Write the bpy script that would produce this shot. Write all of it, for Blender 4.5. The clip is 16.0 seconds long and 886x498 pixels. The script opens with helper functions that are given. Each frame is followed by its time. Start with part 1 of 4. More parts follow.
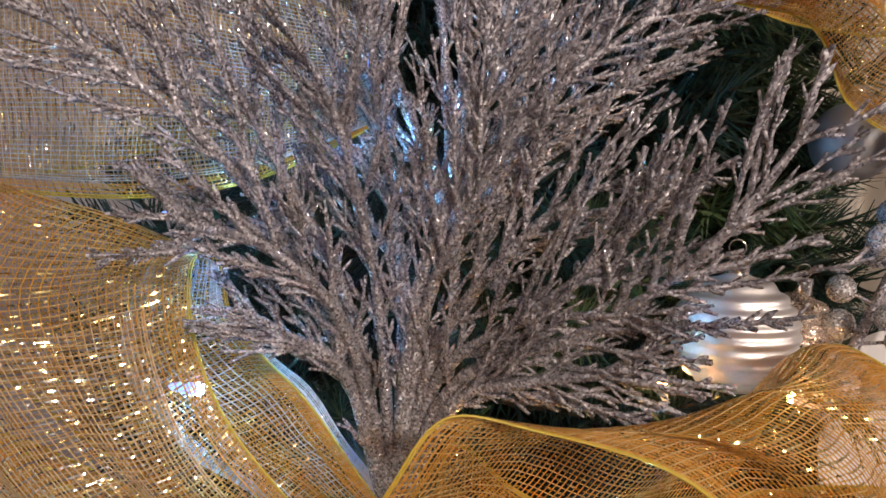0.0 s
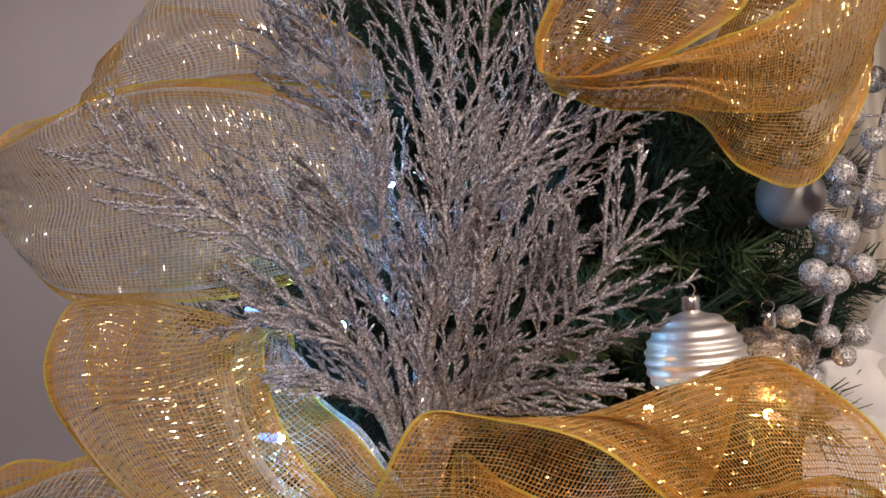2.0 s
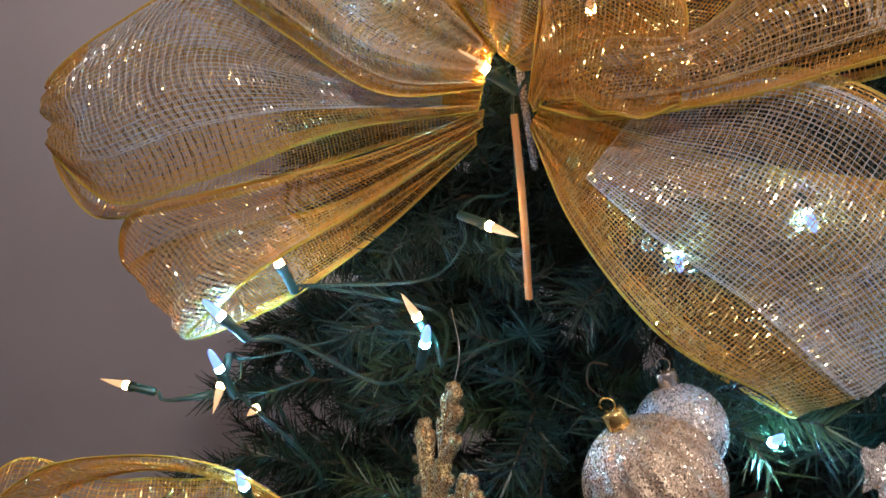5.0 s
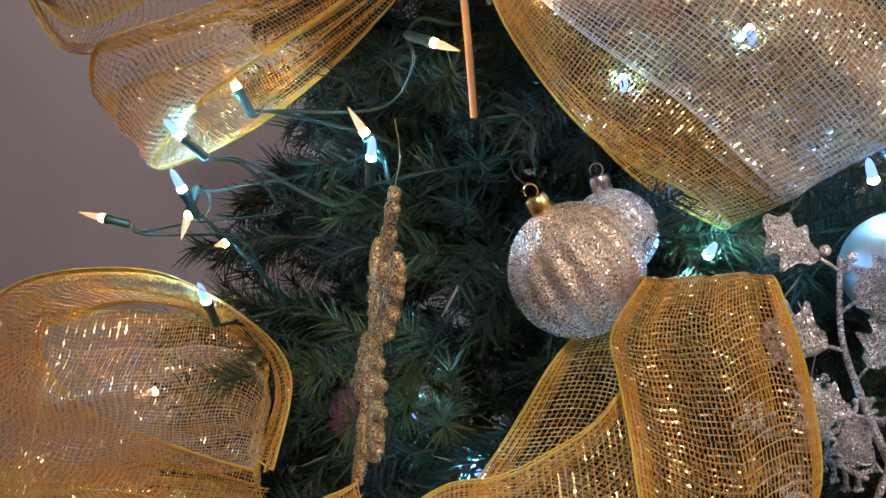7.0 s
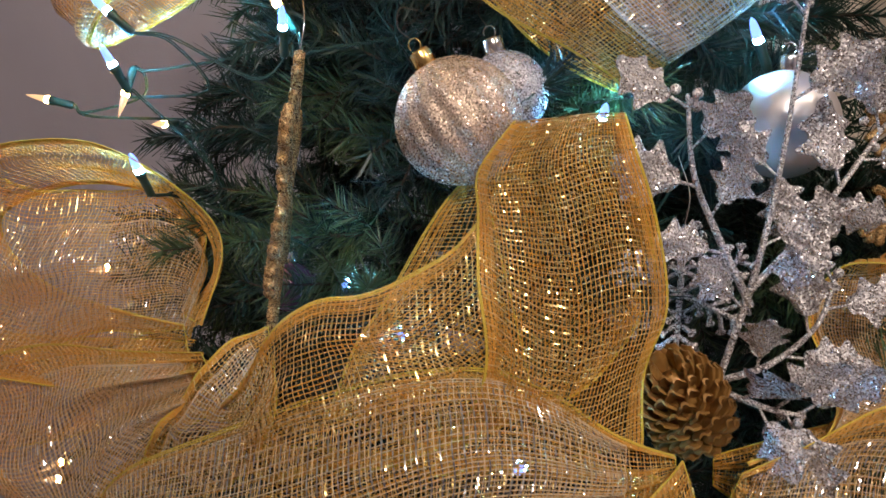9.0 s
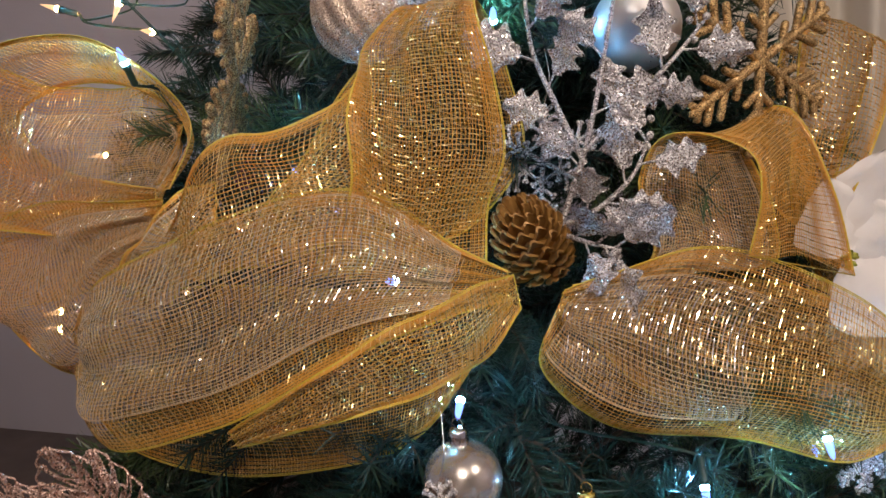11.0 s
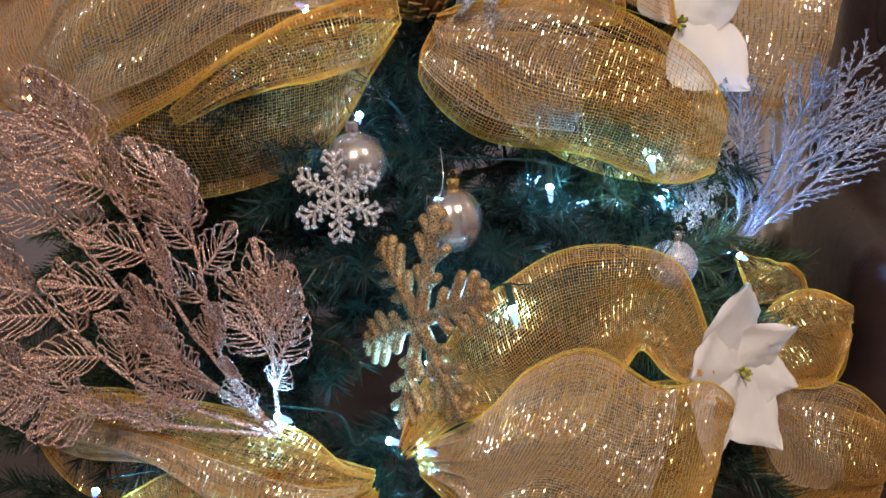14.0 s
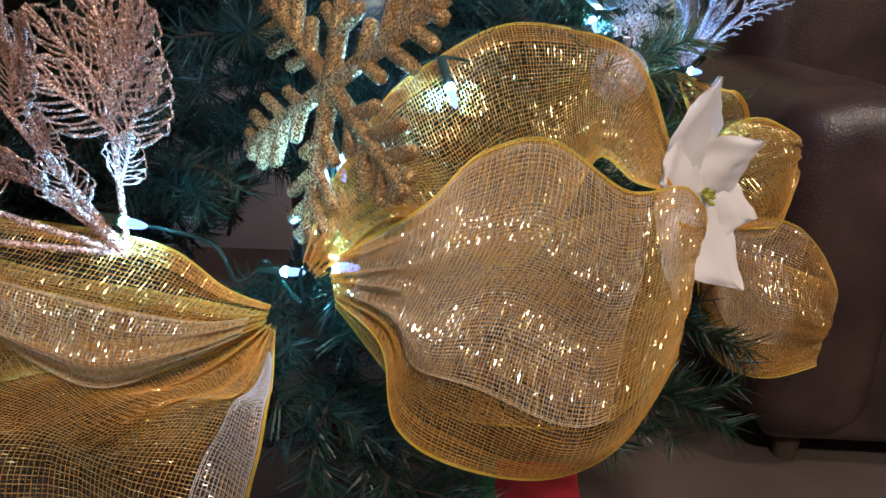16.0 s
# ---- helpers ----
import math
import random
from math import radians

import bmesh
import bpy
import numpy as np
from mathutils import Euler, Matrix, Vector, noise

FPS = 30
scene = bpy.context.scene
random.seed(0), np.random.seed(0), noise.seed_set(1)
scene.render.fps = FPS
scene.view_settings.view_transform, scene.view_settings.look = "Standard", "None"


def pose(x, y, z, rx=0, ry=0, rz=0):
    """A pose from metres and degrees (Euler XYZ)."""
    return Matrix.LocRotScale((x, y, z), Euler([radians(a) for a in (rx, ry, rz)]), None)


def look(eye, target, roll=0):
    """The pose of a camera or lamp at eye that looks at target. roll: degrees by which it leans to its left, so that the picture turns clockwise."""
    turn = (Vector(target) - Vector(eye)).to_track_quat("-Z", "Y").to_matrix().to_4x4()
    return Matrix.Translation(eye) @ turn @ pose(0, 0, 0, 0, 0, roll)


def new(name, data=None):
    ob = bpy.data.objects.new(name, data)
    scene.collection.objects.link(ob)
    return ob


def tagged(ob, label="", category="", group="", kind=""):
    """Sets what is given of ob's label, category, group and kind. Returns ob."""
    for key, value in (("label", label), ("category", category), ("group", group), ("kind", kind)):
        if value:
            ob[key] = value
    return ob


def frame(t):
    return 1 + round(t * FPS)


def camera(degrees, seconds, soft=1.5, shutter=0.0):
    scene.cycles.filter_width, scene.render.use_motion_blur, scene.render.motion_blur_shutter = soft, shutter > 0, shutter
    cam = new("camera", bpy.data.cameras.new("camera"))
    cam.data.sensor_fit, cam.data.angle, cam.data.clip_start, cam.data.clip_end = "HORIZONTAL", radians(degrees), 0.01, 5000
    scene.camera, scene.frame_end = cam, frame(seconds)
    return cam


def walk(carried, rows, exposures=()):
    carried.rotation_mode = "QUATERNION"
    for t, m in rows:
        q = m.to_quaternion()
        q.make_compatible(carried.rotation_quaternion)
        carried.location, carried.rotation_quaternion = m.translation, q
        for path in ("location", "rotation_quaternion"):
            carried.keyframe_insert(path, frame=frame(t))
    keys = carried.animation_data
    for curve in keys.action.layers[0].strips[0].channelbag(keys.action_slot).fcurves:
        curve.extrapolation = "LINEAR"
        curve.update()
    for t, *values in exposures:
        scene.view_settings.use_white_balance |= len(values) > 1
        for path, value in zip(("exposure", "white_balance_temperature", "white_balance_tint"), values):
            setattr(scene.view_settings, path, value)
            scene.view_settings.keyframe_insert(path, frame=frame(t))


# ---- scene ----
cam = camera(59.5, 16.0, shutter=0.15)
PATH = [
    (0, (0.017, -0.004, 1.604), (-0.072, 1.985, 1.412), 3.6),
    (0.5, (0.019, -0.039, 1.619), (-0.069, 1.957, 1.521), 2.0),
    (1, (0.041, -0.081, 1.629), (-0.12, 1.912, 1.587), 0.3),
    (1.5, (0.082, -0.11, 1.621), (-0.185, 1.872, 1.645), -1.0),
    (2, (0.092, -0.127, 1.591), (-0.269, 1.839, 1.659), -2.4),
    (2.5, (0.106, -0.14, 1.552), (-0.326, 1.812, 1.606), -3.9),
    (3, (0.077, -0.14, 1.513), (-0.385, 1.806, 1.492), -4.8),
    (3.5, (0.032, -0.126, 1.45), (-0.395, 1.828, 1.419), -4.6),
    (4, (0.017, -0.147, 1.393), (-0.356, 1.818, 1.385), -4.4),
    (4.5, (0.025, -0.154, 1.347), (-0.367, 1.807, 1.342), -4.5),
    (5, (0.021, -0.16, 1.312), (-0.344, 1.803, 1.214), -4.9),
    (5.2, (0.029, -0.156, 1.303), (-0.349, 1.803, 1.158), -4.9),
    (7.3, (0.089, -0.184, 1.191), (-0.369, 1.752, 0.991), -4.8),
    (7.5, (0.097, -0.189, 1.182), (-0.353, 1.749, 0.974), -4.8),
    (8, (0.11, -0.192, 1.165), (-0.352, 1.741, 0.94), -4.8),
    (8.5, (0.129, -0.198, 1.157), (-0.359, 1.722, 0.884), -5.0),
    (9, (0.166, -0.198, 1.143), (-0.352, 1.706, 0.815), -5.2),
    (9.5, (0.191, -0.205, 1.097), (-0.351, 1.689, 0.755), -4.7),
    (9.7, (0.208, -0.204, 1.097), (-0.364, 1.67, 0.696), -5.1),
    (11.8, (0.344, -0.397, 1.042), (-0.285, 1.472, 0.708), -3.2),
    (12, (0.351, -0.412, 1.043), (-0.272, 1.456, 0.693), -3.0),
    (12.5, (0.386, -0.434, 1.031), (-0.224, 1.432, 0.653), -2.8),
    (13, (0.405, -0.457, 0.983), (-0.169, 1.407, 0.541), -2.3),
    (13.5, (0.419, -0.478, 0.944), (-0.147, 1.377, 0.457), -2.4),
    (14, (0.429, -0.485, 0.9), (-0.112, 1.365, 0.365), -2.1),
    (14.5, (0.433, -0.477, 0.852), (-0.077, 1.365, 0.262), -1.8),
    (15, (0.434, -0.457, 0.825), (-0.068, 1.389, 0.24), -1.5),
    (15.5, (0.405, -0.417, 0.777), (0.066, 1.452, 0.151), -0.8),
    (16, (0.337, -0.362, 0.704), (0.179, 1.534, 0.087), 0.3),
]
walk(cam, [(t, look(eye, target, roll)) for t, eye, target, roll in PATH], exposures=[(0.0, 0.05), (3.0, 0.05), (4.5, -0.1), (7.5, 0.0), (9.5, 0.1), (12.0, 0.22), (16.0, 0.36)])

# ---- world, lights, exposure ----
world = bpy.data.worlds.new("room_world")
scene.world = world
world.use_nodes = True
world.node_tree.nodes["Background"].inputs[0].default_value = (0.9, 0.8, 0.75, 1)
world.node_tree.nodes["Background"].inputs[1].default_value = 0.02


def lamp(name, kind, energy, colour, m, size=0.1):
    data = bpy.data.lights.new(name, kind)
    data.energy, data.color = energy, colour
    if kind == "AREA":
        data.shape, data.size = "DISK", size
    else:
        data.shadow_soft_size = size
    ob = new(name, data)
    ob.matrix_world = m
    return ob


lamp("ceiling_lamp_light", "AREA", 58, (1.0, 0.87, 0.79), look((0.75, -1.75, 2.44), (0.3, 0.2, 0.7)), 0.30)
# Unseen left light, assumed from the brighter wall high up; also lifts the ribbons.
lamp("assumed_left_light", "AREA", 5.5, (1.0, 0.86, 0.80), look((-1.25, 0.75, 2.44), (-0.75, 1.4, 1.7)), 0.3)
# Fill added to brighten curtain, chair and right side; it has no known source.
lamp("right_fill_light", "AREA", 26, (1.0, 0.87, 0.78), look((1.9, -0.5, 2.44), (0.7, 1.0, 0.8)), 0.3)

# ---- materials ----


def nodes_of(name):
    mat = bpy.data.materials.new(name)
    mat.use_nodes = True
    nt = mat.node_tree
    return mat, nt, nt.nodes["Principled BSDF"], nt.nodes.new("ShaderNodeTexCoord")


def surface(name, a, b, scale=20, rough=0.6, metal=0.0, bump=0.2, fine=200, sheen=0.0, island=0.0, coat=0.0):
    """Two colours mixed by noise at two scales, with fine relief."""
    mat, nt, p, tc = nodes_of(name)
    n1, n2, n3 = (nt.nodes.new("ShaderNodeTexNoise") for _ in range(3))
    n1.inputs["Scale"].default_value, n1.inputs["Detail"].default_value = scale, 6
    n2.inputs["Scale"].default_value, n2.inputs["Detail"].default_value = fine, 3
    n3.inputs["Scale"].default_value = scale * 4
    for n in (n1, n2, n3):
        nt.links.new(tc.outputs["Object"], n.inputs["Vector"])
    mix = nt.nodes.new("ShaderNodeMix")
    mix.data_type = "RGBA"
    mix.inputs[6].default_value, mix.inputs[7].default_value = (*a, 1), (*b, 1)
    ramp = nt.nodes.new("ShaderNodeMapRange")
    ramp.inputs[1].default_value, ramp.inputs[2].default_value = 0.32, 0.68
    nt.links.new(n1.outputs["Fac"], ramp.inputs[0])
    fac = ramp.outputs[0]
    if island:
        geo = nt.nodes.new("ShaderNodeNewGeometry")
        m2 = nt.nodes.new("ShaderNodeMix")
        m2.inputs[0].default_value = island
        nt.links.new(fac, m2.inputs[2])
        nt.links.new(geo.outputs["Random Per Island"], m2.inputs[3])
        fac = m2.outputs[0]
    nt.links.new(fac, mix.inputs[0])
    nt.links.new(mix.outputs[2], p.inputs["Base Color"])
    r = nt.nodes.new("ShaderNodeMapRange")
    r.inputs[3].default_value, r.inputs[4].default_value = max(rough - 0.12, 0.03), min(rough + 0.12, 1)
    nt.links.new(n3.outputs["Fac"], r.inputs[0])
    nt.links.new(r.outputs[0], p.inputs["Roughness"])
    p.inputs["Metallic"].default_value = metal
    p.inputs["Sheen Weight"].default_value = sheen
    p.inputs["Coat Weight"].default_value = coat
    if bump:
        bm_ = nt.nodes.new("ShaderNodeBump")
        bm_.inputs["Strength"].default_value, bm_.inputs["Distance"].default_value = bump, 0.002
        nt.links.new(n2.outputs["Fac"], bm_.inputs["Height"])
        nt.links.new(bm_.outputs[0], p.inputs["Normal"])
    return mat


def glitter(name, colour, dark, scale=1400, spread=0.9, rough=0.3, metal=0.85, flakes=0.25):
    """Glued glitter: flakes that each face their own way over a base coat."""
    mat, nt, p, tc = nodes_of(name)
    vor = nt.nodes.new("ShaderNodeTexVoronoi")
    vor.inputs["Scale"].default_value = scale
    nt.links.new(tc.outputs["Object"], vor.inputs["Vector"])
    sub = nt.nodes.new("ShaderNodeVectorMath")
    sub.operation = "SUBTRACT"
    sub.inputs[1].default_value = (0.5, 0.5, 0.5)
    nt.links.new(vor.outputs["Color"], sub.inputs[0])
    sc = nt.nodes.new("ShaderNodeVectorMath")
    sc.operation = "SCALE"
    sc.inputs["Scale"].default_value = spread
    nt.links.new(sub.outputs[0], sc.inputs[0])
    geo = nt.nodes.new("ShaderNodeNewGeometry")
    add = nt.nodes.new("ShaderNodeVectorMath")
    nt.links.new(sc.outputs[0], add.inputs[0])
    nt.links.new(geo.outputs["Normal"], add.inputs[1])
    nor = nt.nodes.new("ShaderNodeVectorMath")
    nor.operation = "NORMALIZE"
    nt.links.new(add.outputs[0], nor.inputs[0])
    nt.links.new(nor.outputs[0], p.inputs["Normal"])
    sep = nt.nodes.new("ShaderNodeSeparateColor")
    nt.links.new(vor.outputs["Color"], sep.inputs[0])
    rr = nt.nodes.new("ShaderNodeMapRange")
    rr.inputs[1].default_value, rr.inputs[2].default_value = flakes, flakes + 0.3
    rr.inputs[3].default_value, rr.inputs[4].default_value = 0.12, rough + 0.3
    nt.links.new(sep.outputs[0], rr.inputs[0])
    nt.links.new(rr.outputs[0], p.inputs["Roughness"])
    noise_ = nt.nodes.new("ShaderNodeTexNoise")
    noise_.inputs["Scale"].default_value = 60
    nt.links.new(tc.outputs["Object"], noise_.inputs["Vector"])
    m1 = nt.nodes.new("ShaderNodeMath")
    m1.operation = "MULTIPLY"
    nt.links.new(sep.outputs[1], m1.inputs[0])
    nt.links.new(noise_.outputs["Fac"], m1.inputs[1])
    m3 = nt.nodes.new("ShaderNodeMath")
    m3.operation = "MULTIPLY"
    m3.inputs[1].default_value = 1.8
    nt.links.new(m1.outputs[0], m3.inputs[0])
    mix = nt.nodes.new("ShaderNodeMix")
    mix.data_type = "RGBA"
    mix.inputs[6].default_value, mix.inputs[7].default_value = (*dark, 1), (*colour, 1)
    nt.links.new(m3.outputs[0], mix.inputs[0])
    nt.links.new(mix.outputs[2], p.inputs["Base Color"])
    p.inputs["Metallic"].default_value = metal
    return mat


def thin_cloth(name, a, b, rough, glow, metal=0.0, scale=40):
    """A thread or petal that lets some light through."""
    mat = surface(name, a, b, scale, rough, metal, 0.1, 400)
    nt = mat.node_tree
    p = nt.nodes["Principled BSDF"]
    tr = nt.nodes.new("ShaderNodeBsdfTranslucent")
    src = p.inputs["Base Color"].links[0].from_socket
    nt.links.new(src, tr.inputs[0])
    mx = nt.nodes.new("ShaderNodeMixShader")
    mx.inputs[0].default_value = glow
    nt.links.new(p.outputs[0], mx.inputs[1])
    nt.links.new(tr.outputs[0], mx.inputs[2])
    nt.links.new(mx.outputs[0], nt.nodes["Material Output"].inputs[0])
    return mat


def glowing(name, colour, strength, base=0.02):
    mat, nt, p, tc = nodes_of(name)
    p.inputs["Base Color"].default_value = (base, base, base, 1)
    p.inputs["Emission Color"].default_value = (*colour, 1)
    p.inputs["Emission Strength"].default_value = strength
    return mat


M_WALL = surface("wall_plaster", (0.45, 0.41, 0.435), (0.50, 0.455, 0.48), 3, 0.8, 0, 0.3, 120)
M_CEIL = surface("ceiling_paint", (0.75, 0.72, 0.68), (0.8, 0.77, 0.73), 3, 0.9)
M_FLOOR = surface("floor_dark", (0.085, 0.062, 0.052), (0.13, 0.095, 0.08), 6, 0.5, 0, 0.3)
M_CURTAIN = thin_cloth("curtain_cloth", (0.72, 0.64, 0.54), (0.8, 0.72, 0.62), 0.8, 0.2, 0, 12)
M_LEATHER = surface("dark_leather", (0.030, 0.017, 0.015), (0.060, 0.034, 0.029), 12, 0.33, 0, 0.5, 260)
M_NEEDLE = surface("pine_needle", (0.004, 0.016, 0.011), (0.016, 0.042, 0.022), 30, 0.42, 0, 0.0, 200, island=0.7)
M_NEEDLE2 = surface("pine_needle_tip", (0.030, 0.066, 0.024), (0.080, 0.115, 0.042), 30, 0.42, 0, 0.0, 200, island=0.7)
M_BARK = surface("wire_bark", (0.035, 0.022, 0.012), (0.06, 0.04, 0.022), 60, 0.8)
M_MESH = thin_cloth("gold_mesh_thread", (0.80, 0.40, 0.06), (0.87, 0.50, 0.12), 0.3, 0.4)
M_WEFT = thin_cloth("straw_mesh_thread", (0.82, 0.54, 0.20), (0.87, 0.62, 0.28), 0.3, 0.4)
M_WHITE = thin_cloth("white_mesh_thread", (0.78, 0.76, 0.77), (0.84, 0.83, 0.84), 0.35, 0.4)
M_LINING = thin_cloth("silvery_mesh_thread", (0.83, 0.60, 0.34), (0.86, 0.69, 0.46), 0.3, 0.4)
M_FOIL = surface("gold_foil", (1.0, 0.70, 0.22), (1.0, 0.84, 0.46), 300, 0.25, 1.0, 0.0)
M_SELV = thin_cloth("gold_selvage", (0.74, 0.53, 0.05), (0.82, 0.62, 0.11), 0.4, 0.3)
M_SILVER_GLIT = glitter("silver_glitter", (0.97, 0.92, 0.90), (0.35, 0.32, 0.31), 1100, 1.0, metal=0.7)
M_FROND = glitter("mauve_silver_glitter", (0.86, 0.79, 0.80), (0.15, 0.13, 0.135), 1000, 1.1, metal=0.5)
M_BLUEFROND = glitter("blue_silver_glitter", (0.70, 0.72, 0.86), (0.22, 0.225, 0.30), 900, 1.0, metal=0.5)
M_ROSE = glitter("rose_gold_glitter", (0.98, 0.70, 0.58), (0.44, 0.27, 0.20), 1000, 0.9, metal=0.75)
M_ROSELEAF = glitter("rose_gold_leaf_glitter", (1.0, 0.74, 0.62), (0.40, 0.24, 0.18), 75, 1.0, metal=0.75)
M_HOLLYLEAF = glitter("silver_leaf_glitter", (1.0, 0.95, 0.93), (0.30, 0.27, 0.265), 46, 1.1, metal=0.75)
M_GOLD_GLIT = glitter("gold_glitter", (0.82, 0.55, 0.24), (0.23, 0.13, 0.055), 1200, 0.8, metal=0.7)
M_CHAMP = glitter("champagne_glitter", (0.98, 0.80, 0.63), (0.40, 0.30, 0.23), 1500, 0.7)
M_SATIN = surface("satin_silver", (0.78, 0.72, 0.68), (0.86, 0.80, 0.76), 20, 0.46, 0.9, 0.05)
M_DULL = surface("dull_pewter", (0.34, 0.31, 0.29), (0.42, 0.39, 0.36), 25, 0.5, 0.6, 0.05)
M_CHROME = surface("chrome", (0.85, 0.8, 0.74), (0.92, 0.88, 0.82), 30, 0.16, 1.0, 0.0)
M_GOLDCAP = surface("gold_cap", (0.95, 0.62, 0.2), (1.0, 0.72, 0.28), 30, 0.25, 1.0, 0.0)
M_PEARL = surface("pearl_glass", (0.62, 0.53, 0.45), (0.75, 0.66, 0.58), 25, 0.2, 0.85, 0.0, coat=0.6)
M_PURPLE = surface("plum_gloss", (0.16, 0.07, 0.12), (0.26, 0.13, 0.18), 20, 0.25, 0.4, 0.0, coat=0.5)
M_PETAL = thin_cloth("white_velvet_petal", (0.84, 0.78, 0.74), (0.90, 0.85, 0.81), 0.8, 0.25, 0, 18)
M_STAMEN = surface("stamen_green", (0.30, 0.32, 0.05), (0.5, 0.48, 0.10), 60, 0.6)
M_CONE = surface("gilded_cone", (0.20, 0.09, 0.025), (0.52, 0.28, 0.07), 60, 0.45, 0.35, 0.4, island=0.4)
M_SOCKET = surface("green_socket", (0.008, 0.03, 0.018), (0.015, 0.045, 0.03), 60, 0.4)
M_COOL = glowing("cool_led_core", (0.16, 0.50, 1.0), 2400.0)
M_COOLSHELL = glowing("cool_led_shell", (0.18, 0.32, 1.0), 2.4)
M_WARM = glowing("warm_led", (1.0, 0.50, 0.15), 480.0)
M_DIM = glowing("warm_led_tip", (1.0, 0.58, 0.28), 1.2)
M_STICK = surface("orange_dowel", (0.50, 0.19, 0.05), (0.62, 0.27, 0.08), 30, 0.6, 0, 0.3)
M_RED = surface("red_paper", (0.55, 0.02, 0.03), (0.65, 0.04, 0.05), 10, 0.4)
M_GREEN = surface("green_paper", (0.02, 0.22, 0.08), (0.04, 0.3, 0.12), 10, 0.4)

# ---- mesh helpers ----
BASE = {}


def thing(name, at, label, category, group="", kind=""):
    ob = new(name)
    ob.empty_display_size = 0.02
    ob.location = at
    BASE[ob] = Vector(at)
    return tagged(ob, label, category, group, kind)


def raw_mesh(name, V, F, mat, smooth=True):
    """A mesh from vertex and face arrays (all faces with the same number of corners)."""
    V, F = np.asarray(V, dtype=np.float32), np.asarray(F, dtype=np.int32)
    me = bpy.data.meshes.new(name)
    me.vertices.add(len(V))
    me.vertices.foreach_set("co", V.ravel())
    k = F.shape[1]
    me.loops.add(F.size)
    me.loops.foreach_set("vertex_index", F.ravel())
    me.polygons.add(len(F))
    me.polygons.foreach_set("loop_start", np.arange(0, F.size, k, dtype=np.int32))
    me.polygons.foreach_set("use_smooth", np.full(len(F), smooth))
    me.update(calc_edges=True)
    me.materials.append(mat)
    return me


def part(name, data, parent, label="", mat=None):
    """One mesh object under a thing; data is a mesh or (vertices, faces) in world places."""
    if not isinstance(data, bpy.types.Mesh):
        V, F = data
        data = raw_mesh(name, np.asarray(V) - np.array(BASE[parent]), F, mat)
    ob = new(name, data)
    ob.parent = parent
    BASE[ob] = BASE[parent]
    return tagged(ob, label)


def unit(a):
    return a / np.maximum(np.linalg.norm(a, axis=-1, keepdims=True), 1e-9)


def tubes(P, R, k=3, ref=(0.3, 0.2, 0.93)):
    """Tubes along n strands of m points. R: a number or an array over (n, m)."""
    P = np.asarray(P, dtype=float)
    n, m, _ = P.shape
    R = np.broadcast_to(np.asarray(R, dtype=float), (n, m))
    t = unit(np.gradient(P, axis=1))
    ref = np.broadcast_to(np.asarray(ref, dtype=float), P.shape)
    a = unit(np.cross(t, ref))
    b = np.cross(t, a)
    ang = np.arange(k) * 2 * np.pi / k
    V = P[:, :, None] + R[..., None, None] * (np.cos(ang)[:, None] * a[:, :, None] + np.sin(ang)[:, None] * b[:, :, None])
    i = np.arange(n * m * k).reshape(n, m, k)
    j = np.roll(i, -1, axis=2)
    F = np.stack([i[:, :-1], j[:, :-1], j[:, 1:], i[:, 1:]], axis=-1).reshape(-1, 4)
    return V.reshape(-1, 3), F


def strips(P, H):
    """Flat strips along n strands of m points; H: half-width vectors (n, m, 3)."""
    n, m, _ = P.shape
    V = np.stack([P - H, P + H], axis=2)
    i = np.arange(n * m * 2).reshape(n, m, 2)
    F = np.stack([i[:, :-1, 0], i[:, :-1, 1], i[:, 1:, 1], i[:, 1:, 0]], axis=-1).reshape(-1, 4)
    return V.reshape(-1, 3), F


def grid(S, closed=False):
    """Quads over a surface given as (rows, columns, 3)."""
    n, m, _ = S.shape
    i = np.arange(n * m).reshape(n, m)
    j = np.roll(i, -1, axis=1) if closed else i[:, 1:]
    i = i if closed else i[:, :-1]
    F = np.stack([i[:-1], j[:-1], j[1:], i[1:]], axis=-1).reshape(-1, 4)
    return S.reshape(-1, 3), F


def join(*pieces):
    V, F, n = [], [], 0
    for v, f in pieces:
        V.append(v), F.append(np.asarray(f) + n)
        n += len(v)
    return np.concatenate(V), np.concatenate(F)


def curve(points, m):
    """A smooth line of m points through a few points."""
    p = np.asarray(points, dtype=float)
    p = np.concatenate([2 * p[:1] - p[1:2], p, 2 * p[-1:] - p[-2:-1]])
    u = np.linspace(0, len(p) - 3 - 1e-6, m)
    i = u.astype(int)
    f = (u - i)[:, None]
    a, b, c, d = p[i], p[i + 1], p[i + 2], p[i + 3]
    return 0.5 * (2 * b + (c - a) * f + (2 * a - 5 * b + 4 * c - d) * f**2 + (3 * b - a - 3 * c + d) * f**3)


def lathe(profile, at, up=(0, 0, 1), seg=40, wobble=None):
    """A turned body: profile of (radius, height) rows; up: its axis."""
    z = unit(np.asarray(up, dtype=float))
    x = unit(np.cross(z, (0.3, 1, 0.1)))
    y = np.cross(z, x)
    a = np.arange(seg) * 2 * np.pi / seg
    pr = np.asarray(profile, dtype=float)
    r = pr[:, :1] * np.ones(seg)
    if wobble is not None:
        r = r * wobble(pr[:, 1:], a[None])
    S = np.asarray(at) + r[..., None] * (np.cos(a)[:, None] * x + np.sin(a)[:, None] * y) + pr[:, 1][:, None, None] * z
    return grid(S, True)


